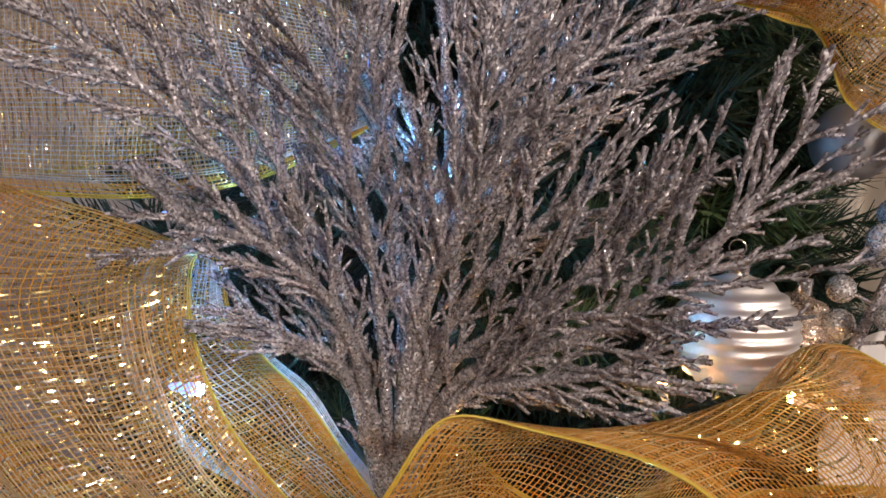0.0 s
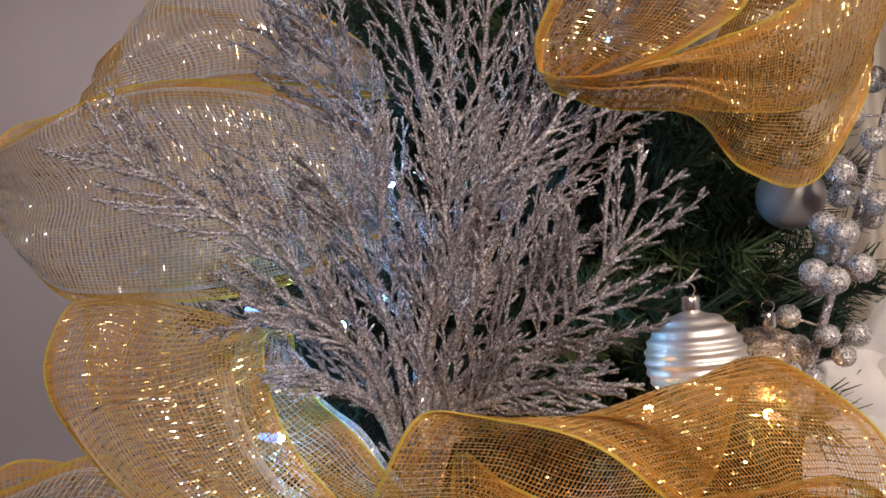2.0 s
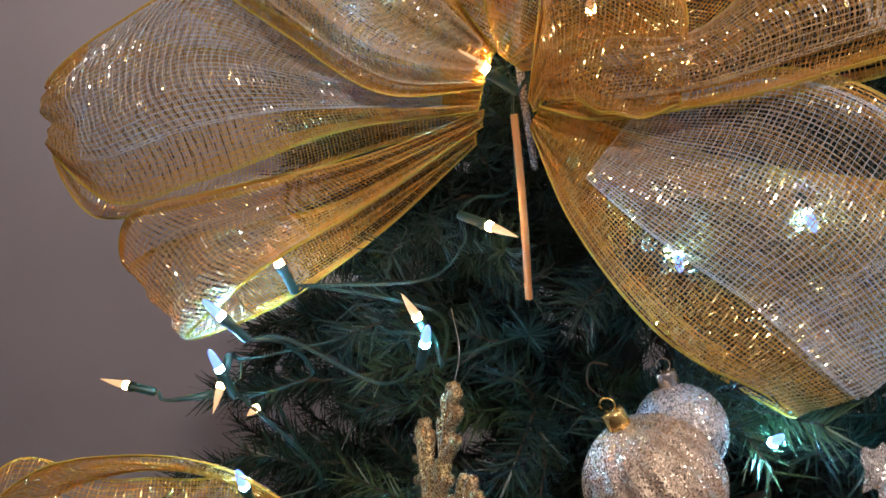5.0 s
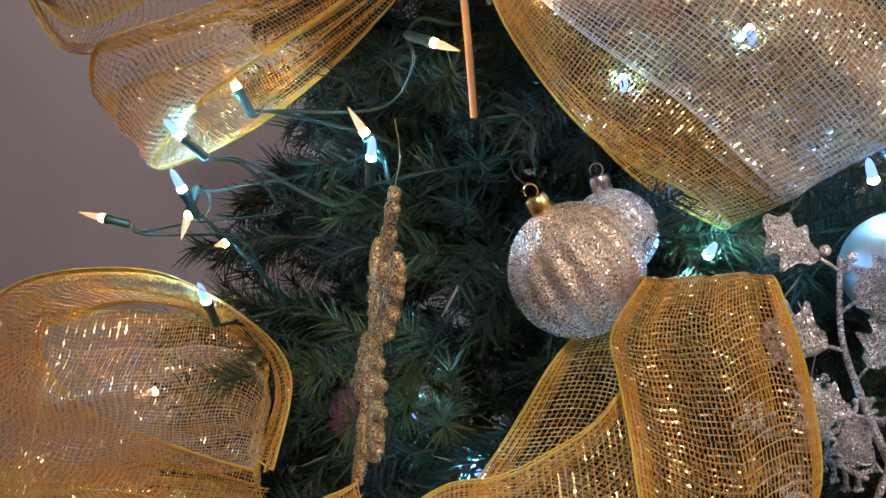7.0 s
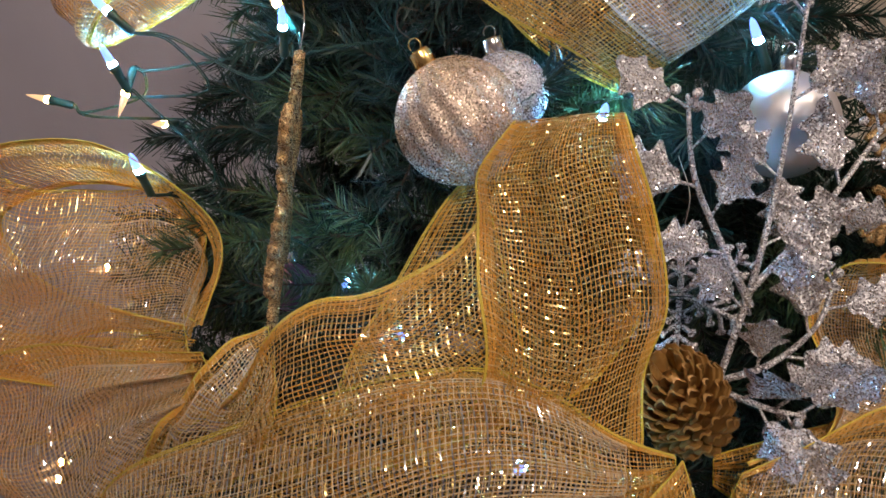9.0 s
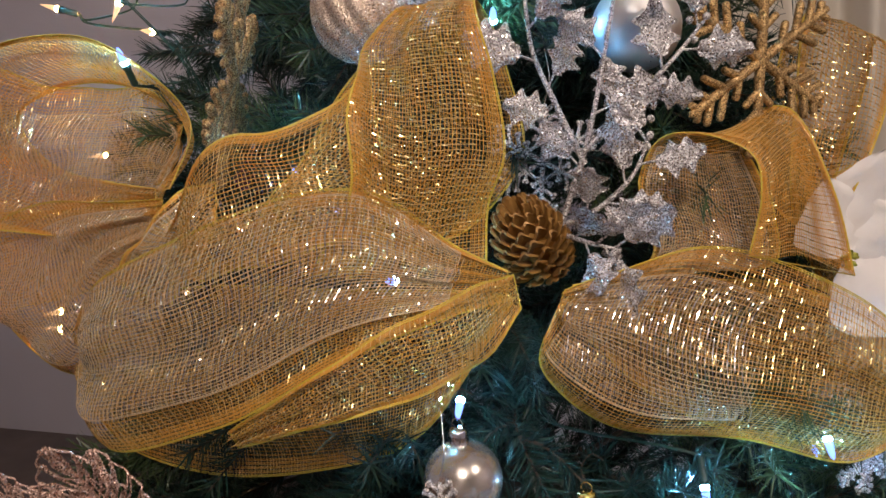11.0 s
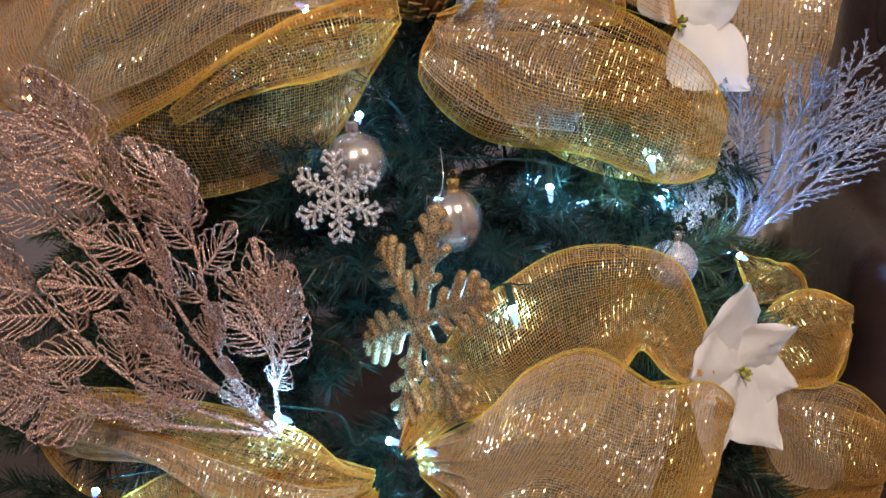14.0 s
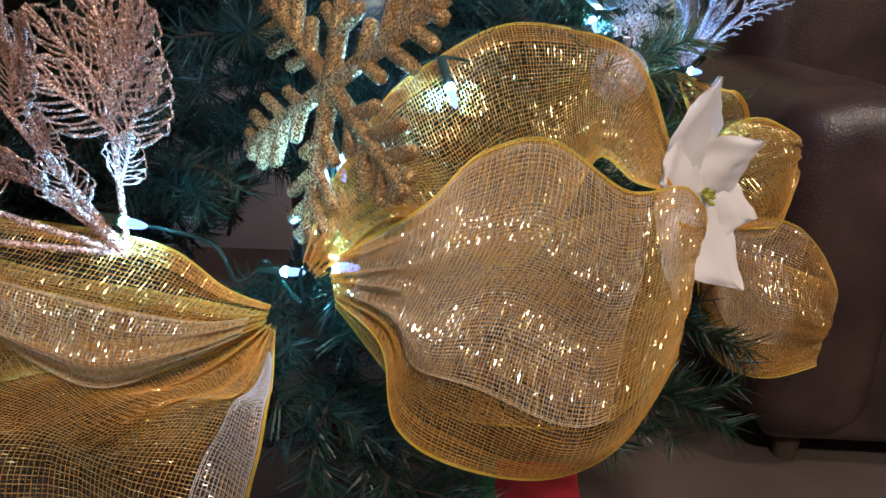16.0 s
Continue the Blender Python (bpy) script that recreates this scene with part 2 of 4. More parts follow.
def block(x0, y0, z0, x1, y1, z1, bevel=0.0, seg=2):
    bm = bmesh.new()
    bmesh.ops.create_cube(bm, size=1)
    for v in bm.verts:
        v.co = Vector(((x0 + x1) / 2 + v.co.x * (x1 - x0), (y0 + y1) / 2 + v.co.y * (y1 - y0), (z0 + z1) / 2 + v.co.z * (z1 - z0)))
    if bevel:
        bmesh.ops.bevel(bm, geom=bm.edges[:], offset=bevel, segments=seg, profile=0.5, affect="EDGES")
    return bm


def bm_mesh(name, bm, mat, base=None, smooth=False):
    me = bpy.data.meshes.new(name)
    if base is not None:
        for v in bm.verts:
            v.co -= base
    for f in bm.faces:
        f.smooth = smooth
    bm.to_mesh(me)
    bm.free()
    me.materials.append(mat)
    return me


# ---- room ----
for name, dims in (("floor", (-2.4, -3.0, -0.1, 2.8, 1.87, 0.0)), ("ceiling", (-2.4, -3.0, 2.5, 2.8, 1.87, 2.6)),
                   ("wall_north", (-2.4, 1.75, 0, 2.8, 1.87, 2.5)), ("wall_south", (-2.4, -3.0, 0, 2.8, -2.88, 2.5)),
                   ("wall_west", (-2.4, -2.88, 0, -2.28, 1.75, 2.5)), ("wall_east", (2.68, -2.88, 0, 2.8, 1.75, 2.5))):
    mat = M_FLOOR if name == "floor" else M_CEIL if name == "ceiling" else M_WALL
    label = {"floor": "dark brown polished floor in lamp shade", "ceiling": "plain off-white painted room ceiling"}.get(name, "plain mauve-beige painted plaster room wall")
    tagged(new(name, bm_mesh(name, block(*dims), mat)), label, name.split("_")[0], kind="structure")


def curtain():
    ob = thing("curtain", (0.62, 1.66, 0.03), "cream cloth curtain hanging in soft vertical folds", "curtain")
    x = np.linspace(0.36, 1.05, 160)
    z = np.linspace(0.03, 2.42, 20)
    X, Z = np.meshgrid(x, z)
    Y = 1.66 + 0.035 * np.sin(X * 62 + 0.6 * np.sin(Z * 1.3)) + 0.014 * np.sin(X * 23 + Z * 0.8)
    front = np.stack([X, Y, Z], -1)
    part("panel", join(grid(front), grid(front + [0, 0.004, 0])), ob, mat=M_CURTAIN)
    part("rod", tubes([curve([(0.25, 1.66, 2.44), (0.7, 1.66, 2.44), (1.2, 1.66, 2.44)], 8)], 0.012, 8), ob, "dark metal rod", M_LEATHER)


curtain()


def armchair():
    b = Vector((1.15, 1.1, 0))
    ob = thing("armchair", b, "dark brown leather armchair with padded arms beside the tree", "armchair")

    def pad(name, dims, bevel=0.07):
        bm = block(*dims, bevel=bevel, seg=5)
        for v in bm.verts:
            v.co += Vector((noise.noise(v.co * 5), noise.noise(v.co * 5 + Vector((9, 0, 0))), noise.noise(v.co * 6 + Vector((0, 7, 0))))) * 0.010
        part(name, bm_mesh(name, bm, M_LEATHER, b, True), ob)

    pad("base", (0.74, 0.72, 0.05, 1.56, 1.45, 0.30), 0.03)
    pad("seat", (0.88, 0.66, 0.29, 1.42, 1.25, 0.47))
    pad("armrest", (0.70, 0.68, 0.06, 0.90, 1.36, 0.60), 0.08)
    pad("armrest", (1.40, 0.68, 0.06, 1.60, 1.36, 0.60), 0.08)
    pad("backrest", (0.76, 1.20, 0.30, 1.54, 1.50, 1.06), 0.10)
    pad("headrest", (0.80, 1.14, 0.80, 1.50, 1.34, 1.10), 0.09)
    for x in (0.8, 1.5):
        for y in (0.78, 1.38):
            part("foot", tubes([[(x, y, 0), (x, y, 0.03), (x, y, 0.06)]], [[0.02, 0.022, 0.026]], 8), ob, "", M_BARK)


armchair()


# Unseen housings, assumed, one over each area light; they give no light themselves.
def assumed_ceiling_lamp(x, y):
    ob = thing("assumed_ceiling_lamp", (x, y, 2.47), "round white ceiling lamp housing, unseen and assumed", "lamp")
    part("housing", lathe([(0.001, 2.5), (0.2, 2.5), (0.2, 2.475), (0.19, 2.465), (0.001, 2.465)], (x, y, 0), seg=32), ob, "", M_CEIL)


assumed_ceiling_lamp(0.75, -1.75)
# Housing made up for the added right fill.
assumed_ceiling_lamp(1.9, -0.5)
assumed_ceiling_lamp(-1.25, 0.75)

# ---- tree ----
AXIS = np.array((0.05, 0.72))


def tree_radius(z):
    return 0.325 * (2.25 - z) + 0.05 * min(1.0, max(0.0, (z - 1.25) / 0.3))


def needles(strand, count, length, rng, spread=0.75):
    """Flat tapered needles all round a twig."""
    m = len(strand)
    u = np.sort(rng.random(count)) * (m - 1.001)
    i = u.astype(int)
    f = (u - i)[:, None]
    p = strand[i] * (1 - f) + strand[i + 1] * f
    t = unit(strand[i + 1] - strand[i])
    side = unit(np.cross(t, rng.normal(size=(count, 3))))
    ln = length * rng.uniform(0.7, 1.15, count)[:, None]
    d = unit(t * rng.uniform(0.5, 1.0, count)[:, None] + side * spread)
    tip = p + d * ln
    h = unit(np.cross(d, rng.normal(size=(count, 3))))
    return strips(np.stack([p, tip], 1), np.stack([h * 0.0010, h * 0.0003], 1))


def branch_mesh(seed, tip_mat):
    """A branch along +x, its tip at the origin, 0.34 long."""
    rng = np.random.default_rng(seed)
    main = curve([(-0.34, 0, -0.02), (-0.2, rng.normal() * 0.01, 0), (-0.1, rng.normal() * 0.012, 0.01), (0, 0, rng.normal() * 0.02)], 14)
    soft, wires = [], [tubes([main], [np.linspace(0.004, 0.001, 14)], 4)]
    soft.append(needles(main[3:], 400, 0.032, rng))
    for k in range(9):
        i = 2 + k
        s = -1 if k % 2 else 1
        ln = rng.uniform(0.075, 0.12) * (1 - 0.045 * k)
        d = unit(np.array((0.75, s * rng.uniform(0.5, 0.9), rng.normal() * 0.45)))
        tw = curve([main[i], main[i] + d * ln * 0.5, main[i] + d * ln + np.array((0.012, 0, 0.012 * rng.normal()))], 8)
        wires.append(tubes([tw], [np.linspace(0.0022, 0.0008, 8)], 3))
        soft.append(needles(tw, int(1350 * ln), 0.030, rng))
    V, F = join(*soft)
    V2, F2 = join(*wires)
    me = raw_mesh("branch", np.concatenate([V, V2]), np.concatenate([F, F2 + len(V)]), tip_mat, False)
    me.materials.append(M_BARK)
    idx = np.zeros(len(F) + len(F2), dtype=np.int32)
    idx[len(F):] = 1
    me.polygons.foreach_set("material_index", idx)
    return me


def christmas_tree():
    ob = thing("christmas_tree", (AXIS[0], AXIS[1], 0), "green artificial Christmas tree with dense needle branches", "tree")
    base = np.array(BASE[ob])
    z = np.linspace(0, 2.2, 12)
    trunk = np.stack([np.full(12, AXIS[0]), np.full(12, AXIS[1]), z], -1)
    part("trunk", tubes([trunk], [np.linspace(0.03, 0.008, 12)], 10), ob, "", M_BARK)
    shapes = [branch_mesh(10 + k, M_NEEDLE if k < 5 else M_NEEDLE2) for k in range(7)]
    rng = np.random.default_rng(4)

    def pose_of(k, total, az, deep=0.0):
        zz = 0.30 + 1.85 * (1 - (1 - (k + 0.5) / total * 0.985) ** 0.75)
        r = tree_radius(zz) + rng.normal() * 0.022 - deep + (0.08 if az < 0 else 0.01) * abs(math.sin(az)) ** 2
        tip = Vector((AXIS[0] + r * math.sin(az) - base[0], AXIS[1] - r * math.cos(az) - base[1], zz))
        droop = rng.uniform(-25, 12)
        return Matrix.Translation(tip) @ pose(0, 0, 0, 0, 0, math.degrees(az) - 90) @ pose(0, 0, 0, rng.uniform(-60, 60), 0, 0) @ pose(0, 0, 0, 0, droop, rng.uniform(-22, 22))

    for k in range(300):
        az = math.radians(-118 + 236 * ((k * 0.61803) % 1)) + rng.normal() * 0.03
        b = new("branch", shapes[int(rng.integers(0, 7)) if k % 3 else int(rng.integers(0, 5))])
        b.parent = ob
        b.matrix_basis = pose_of(k, 300, az, 0.0 if k % 4 else 0.09)
    for k in range(30):
        az, zz = math.radians(15 + 75 * ((k * 0.61803) % 1)), 1.42 + 0.46 * (k + 0.5) / 30
        r = tree_radius(zz) + 0.055 + 0.02 * rng.normal()
        b = new("branch", shapes[int(rng.integers(0, 7))])
        b.parent = ob
        b.matrix_basis = Matrix.Translation((r * math.sin(az), -r * math.cos(az) + 0.05, zz)) @ pose(0, 0, 0, 0, 0, math.degrees(az) - 90) @ pose(0, 0, 0, rng.uniform(-60, 60), rng.uniform(-20, 12), rng.uniform(-15, 15))
    V0 = np.zeros(len(shapes[0].vertices) * 3)
    shapes[0].vertices.foreach_get("co", V0)
    V0 = V0.reshape(-1, 3)
    F0 = np.zeros(len(shapes[0].polygons) * 4, dtype=np.int32)
    shapes[0].polygons.foreach_get("vertices", F0)
    rest = []
    for k in range(110):
        az = math.radians(118 + 124 * ((k * 0.61803) % 1))
        m = np.array(pose_of(k, 110, az))
        rest.append((V0 @ m[:3, :3].T + m[:3, 3], F0.reshape(-1, 4)))
    V, F = join(*rest)
    o = new("back_foliage", raw_mesh("back_foliage", V, F, M_NEEDLE, False))
    o.parent = ob
    tagged(o, kind="stuff")


christmas_tree()

# ---- ribbon bows ----
LOOPS = [0]


def weave(bow, S, length, half, rng, span=(-1.0, 1.0, 0.006, 0.994), cell=0.0041, white=False, parent=None, thread=None):
    """Open mesh over a surface S(u, v): warp along u, weft and foil threads across, selvedge cords on both edges; span: its reach in v and u."""
    v0, v1, u0, u1 = span
    half, length = half * (v1 - v0) / 2, length * (u1 - u0)
    nw, nf, m, q = max(8, int(2 * half / cell)), max(8, int(length / cell)), max(24, int(length / 0.013)), 16
    du, mid = 1e-3, (v0 + v1) / 2

    def normal(u, v):
        a = S(np.clip(u + du, 0, 1), v) - S(np.clip(u - du, 0, 1), v)
        b = S(u, v + 0.01) - S(u, v - 0.01)
        return unit(np.cross(a, b))

    U = np.linspace(u0, u1, 2 * m)
    edge = np.concatenate([S(U, np.full(2 * m, (mid + (v1 - mid) * s * (1 - k * 0.0013 / half))))[::int(-s)] for k in range(2) for s in (-1.0, 1.0)])[None]
    thread = thread or M_WHITE
    cord, warp, weft = (thread, thread, thread) if white else (M_SELV, M_MESH, M_WEFT)
    if parent is None:
        obj = part("loop", tubes(edge, 0.0003 if white else 0.0005, 4), bow, "white mesh loop" if white else "", cord)
    else:
        obj = part("lining", tubes(edge, 0.00032, 4), parent, "pale silvery mesh lining", cord)
    fam = obj if parent is None else parent
    name = (lambda n: n) if parent is None else (lambda n: "lining_" + n)
    u, v = np.meshgrid(np.linspace(u0, u1, m), np.linspace(v0, v1, nw))
    tagged(part(name("warp_threads"), tubes(S(u, v), 0.100 * cell * rng.uniform(0.75, 1.2, (nw, 1)), 3, normal(u, v)), fam, "", warp), kind="stuff")
    if parent is None:
        rim = np.concatenate([np.linspace(-0.985, -0.84, 8), np.linspace(0.84, 0.985, 8)])
        u, v = np.meshgrid(np.linspace(u0, u1, m), rim)
        tagged(part("edge_band", tubes(S(u, v), 0.00032, 3), fam, "dense edge band", warp), kind="stuff")
    ph = rng.uniform(0, 6.28)
    bow_of = lambda uu, vv: uu + 0.0035 * np.sin(3.1 * vv + ph) / max(length, 0.1)
    rows = np.linspace(u0 + 0.004, u1 - 0.004, nf)
    v, u = np.meshgrid(np.linspace(v0, v1, q), rows[1::2])
    tagged(part(name("weft_threads"), tubes(S(bow_of(u, v), v), 0.096 * cell, 3), fam, "", weft), kind="stuff")
    v, u = np.meshgrid(np.linspace(v0, v1, max(24, int(2 * half / 0.0024))), rows[::2])
    foil = S(bow_of(u, v), v)
    t = unit(np.gradient(foil, axis=1))
    a = unit(np.cross(t, normal(u, v)))
    c = np.cross(t, a)
    tw = rng.normal(0.0, 0.7, foil.shape[:2])[..., None]
    tagged(part(name("foil_threads"), strips(foil, (np.cos(tw) * a + np.sin(tw) * c) * 0.155 * cell), fam, "shiny foil threads", M_CHROME if white else M_FOIL), kind="stuff")
    return obj


def ribbon(bow, stations, lining=None, white=False, white_or_lit=False, cell=0.0041):
    """A length of mesh ribbon through stations (one edge, other edge, swell towards the room); lining: reach of the
    white mesh laid on it, made pure white by the flag for white mesh and to paint in light on the sheet.
    """
    LOOPS[0] += 1
    rng = np.random.default_rng(200 + LOOPS[0])
    A, B = (curve([s[k] for s in stations], 240) for k in (0, 1))
    swell = curve([(s[2], 0, 0) for s in stations], 240)[:, 0]
    centre = (A + B) / 2
    run = np.concatenate([[0], np.cumsum(np.linalg.norm(np.diff(centre, axis=0), axis=1) + 0.25 * np.linalg.norm(np.diff(A - B, axis=0), axis=1))])
    length, widths = run[-1], np.linalg.norm(A - B, axis=1)
    wide = widths.max()
    even = np.linspace(0, length, 240)
    table = np.concatenate([A, B, swell[:, None], widths[:, None]], 1)
    table = np.stack([np.interp(even, run, table[:, k]) for k in range(8)], 1)
    ph = rng.uniform(0, 6.28, 6)

    def S(u, v, lift=0.0):
        x = np.clip(u, 0, 1) * 239
        i = np.minimum(x.astype(int), 238)
        f = (x - i)[..., None]
        r = table[i] * (1 - f) + table[i + 1] * f
        a, b, s, w = r[..., :3], r[..., 3:6], r[..., 6], r[..., 7]
        p = a * ((1 - v) / 2)[..., None] + b * ((1 + v) / 2)[..., None]
        tight = 1 - w / wide
        d = s * (1 - np.clip(v, -1, 1) ** 2)
        d = d + 0.010 * tight * np.sin(8 * v + ph[0] + 4 * u) * np.sqrt(w / wide) + 0.0045 * tight * np.sin(17 * v + ph[1])
        d = d + 0.05 * w * np.sin(3.4 * v + 6 * u + ph[2]) + 0.028 * w * np.sin(7 * v - 13 * u + ph[3])
        p[..., 1] -= d + lift
        p[..., 2] += 0.03 * w * np.sin(9 * u + 2 * v + ph[4]) + 0.016 * w * np.sin(25 * u + 2 * v + ph[5])
        return p

    obj = weave(bow, S, length, wide / 2, rng, cell=cell, white=white)
    if lining:
        weave(bow, lambda u, v: S(u, v, 0.003), length, wide / 2, rng, lining, cell * 0.9, True, obj, M_WHITE if white_or_lit else M_LINING)


def loop(bow, K, T, W, b, rnd=1.0, lining=None):
    """A pinched, puffed loop of ribbon from the knot K out to T; W: half its width; b: half its depth; rnd: roundness of its end."""
    K, T, W = (np.array(p, dtype=float) for p in (K, T, W))
    D = T - K
    N = unit(np.cross(D, W))
    N = N if N[1] < 0 else -N
    rows = []
    for u in (0.0, 0.12, 0.25, 0.38, 0.5, 0.62, 0.75, 0.88, 1.0):
        s, e = (1 - math.cos(2 * math.pi * u)) / 2, math.sin(2 * math.pi * u)
        pinch = 0.10 + 0.9 * math.sin(math.pi * u) ** 0.8 * (1 - 0.35 * rnd * s**8)
        c = K + D * s + N * b * e
        rows.append((tuple(c - W * pinch), tuple(c + W * pinch), 0.25 * b * e))
    ribbon(bow, rows, lining)


BOWS = "mesh ribbon bows on the tree"
bow = thing("ribbon_bow", (0.0, 0.46, 1.72), "sheer gold mesh ribbon bow behind silver spray", "bow", BOWS)
# Linings of both left sheets whitened: lamp light shining through, put into thread colour.
ribbon(bow, [((-0.046, 0.42, 1.694), (-0.041, 0.42, 1.629), 0), ((-0.153, 0.41, 1.744), (-0.117, 0.42, 1.584), 0.02), ((-0.251, 0.41, 1.745), (-0.218, 0.42, 1.578), 0.02), ((-0.358, 0.43, 1.723), (-0.317, 0.43, 1.585), 0.01), ((-0.414, 0.46, 1.7), (-0.399, 0.46, 1.652), 0), ((-0.402, 0.5, 1.743), (-0.344, 0.49, 1.587), -0.01), ((-0.224, 0.5, 1.758), (-0.207, 0.5, 1.603), -0.02), ((-0.06, 0.47, 1.692), (-0.064, 0.47, 1.637), 0)], lining=(-0.9, 0.9, 0, 0.48), white_or_lit=True, cell=0.0028)
ribbon(bow, [((-0.069, 0.45, 1.773), (-0.048, 0.45, 1.73), 0), ((-0.179, 0.45, 1.848), (-0.162, 0.44, 1.75), 0.01), ((-0.248, 0.45, 1.835), (-0.244, 0.44, 1.74), 0.01), ((-0.288, 0.46, 1.796), (-0.333, 0.46, 1.734), 0), ((-0.263, 0.5, 1.843), (-0.264, 0.5, 1.758), -0.01), ((-0.077, 0.48, 1.772), (-0.069, 0.48, 1.736), 0)], lining=(-0.85, 0.85, 0, 0.4), white_or_lit=True, cell=0.0028)
ribbon(bow, [((0.07, 0.33, 1.706), (0.074, 0.33, 1.698), 0), ((0.105, 0.315, 1.701), (0.109, 0.34, 1.686), 0.01), ((0.146, 0.31, 1.706), (0.159, 0.36, 1.683), 0.015), ((0.209, 0.33, 1.733), (0.193, 0.385, 1.647), 0.02), ((0.272, 0.37, 1.787), (0.246, 0.42, 1.642), 0.01), ((0.319, 0.42, 1.817), (0.287, 0.45, 1.715), 0), ((0.281, 0.48, 1.828), (0.236, 0.47, 1.701), -0.01), ((0.138, 0.46, 1.764), (0.135, 0.44, 1.712), 0)], cell=0.0028)
ribbon(bow, [((0.07, 0.33, 1.707), (0.093, 0.33, 1.697), 0), ((0.069, 0.34, 1.731), (0.147, 0.32, 1.71), 0.01), ((0.08, 0.36, 1.766), (0.183, 0.32, 1.732), 0.01), ((0.096, 0.38, 1.803), (0.198, 0.33, 1.777), 0.01), ((0.135, 0.42, 1.838), (0.214, 0.4, 1.828), 0), ((0.16, 0.47, 1.807), (0.219, 0.47, 1.804), 0), ((0.096, 0.44, 1.73), (0.116, 0.44, 1.721), 0)], cell=0.0028)
bow = thing("ribbon_bow", (-0.02, 0.38, 1.39), "gold mesh ribbon bow with yellow edges, lit from behind", "bow", BOWS)
ribbon(bow, [((-0.027, 0.345, 1.412), (-0.034, 0.345, 1.388), 0), ((-0.053, 0.32, 1.447), (-0.099, 0.32, 1.391), 0.01), ((-0.086, 0.32, 1.485), (-0.157, 0.31, 1.43), 0.02), ((-0.108, 0.33, 1.526), (-0.223, 0.31, 1.485), 0.02), ((-0.114, 0.345, 1.561), (-0.268, 0.33, 1.533), 0.015), ((-0.113, 0.38, 1.56), (-0.282, 0.395, 1.583), -0.005), ((-0.112, 0.39, 1.519), (-0.286, 0.42, 1.505), -0.01), ((-0.071, 0.39, 1.484), (-0.185, 0.42, 1.432), -0.01), ((-0.016, 0.37, 1.434), (-0.042, 0.38, 1.395), 0)], lining=(-0.75, 0.7, 0.02, 0.36), cell=0.0034)
ribbon(bow, [((-0.117, 0.385, 1.552), (-0.145, 0.39, 1.562), 0), ((-0.113, 0.395, 1.519), (-0.172, 0.4, 1.494), 0), ((-0.068, 0.395, 1.486), (-0.129, 0.41, 1.437), 0), ((-0.014, 0.375, 1.436), (-0.046, 0.385, 1.402), 0)], white=True, cell=0.0034)
ribbon(bow, [((-0.033, 0.35, 1.392), (-0.038, 0.35, 1.375), 0), ((-0.124, 0.34, 1.426), (-0.127, 0.335, 1.368), 0.01), ((-0.218, 0.335, 1.48), (-0.222, 0.32, 1.349), 0.02), ((-0.299, 0.335, 1.46), (-0.303, 0.33, 1.338), 0.015), ((-0.361, 0.355, 1.428), (-0.363, 0.355, 1.379), 0), ((-0.334, 0.39, 1.461), (-0.351, 0.39, 1.329), -0.01), ((-0.247, 0.4, 1.45), (-0.235, 0.4, 1.336), -0.01), ((-0.037, 0.37, 1.392), (-0.042, 0.37, 1.374), 0)], lining=(-0.9, 0.55, 0.04, 0.4), white_or_lit=True, cell=0.0034)
ribbon(bow, [((-0.036, 0.36, 1.379), (-0.039, 0.36, 1.366), 0), ((-0.135, 0.36, 1.354), (-0.112, 0.36, 1.327), 0.005), ((-0.237, 0.36, 1.342), (-0.19, 0.36, 1.291), 0.01), ((-0.312, 0.37, 1.326), (-0.228, 0.355, 1.271), 0.01), ((-0.338, 0.4, 1.289), (-0.286, 0.39, 1.229), 0), ((-0.305, 0.42, 1.307), (-0.233, 0.41, 1.242), 0), ((-0.17, 0.41, 1.326), (-0.156, 0.41, 1.282), 0), ((-0.047, 0.39, 1.367), (-0.048, 0.39, 1.359), 0)], lining=(-0.2, 0.95, 0.25, 0.6), cell=0.0034)
ribbon(bow, [((-0.026, 0.35, 1.41), (-0.016, 0.37, 1.4), 0), ((-0.028, 0.29, 1.453), (0.107, 0.41, 1.407), 0), ((-0.01, 0.25, 1.491), (0.163, 0.43, 1.436), 0), ((0.015, 0.235, 1.523), (0.19, 0.4, 1.508), 0), ((0.053, 0.235, 1.527), (0.205, 0.35, 1.524), 0), ((0.095, 0.245, 1.507), (0.245, 0.33, 1.498), 0), ((0.142, 0.275, 1.463), (0.256, 0.34, 1.446), 0), ((0.172, 0.33, 1.424), (0.234, 0.38, 1.396), 0)], cell=0.0034)
ribbon(bow, [((-0, 0.34, 1.394), (-0.005, 0.34, 1.373), 0), ((0.041, 0.325, 1.409), (0.033, 0.32, 1.357), 0.01), ((0.09, 0.31, 1.403), (0.087, 0.31, 1.359), 0.015), ((0.144, 0.3, 1.435), (0.142, 0.31, 1.368), 0.02), ((0.208, 0.31, 1.454), (0.201, 0.32, 1.379), 0.02), ((0.257, 0.36, 1.448), (0.252, 0.37, 1.403), 0), ((0.236, 0.42, 1.451), (0.231, 0.42, 1.375), -0.01), ((0.126, 0.42, 1.425), (0.122, 0.42, 1.373), 0), ((-0.001, 0.38, 1.39), (-0.002, 0.38, 1.375), 0)], lining=(-0.95, 0.6, 0.08, 0.5), cell=0.0034)
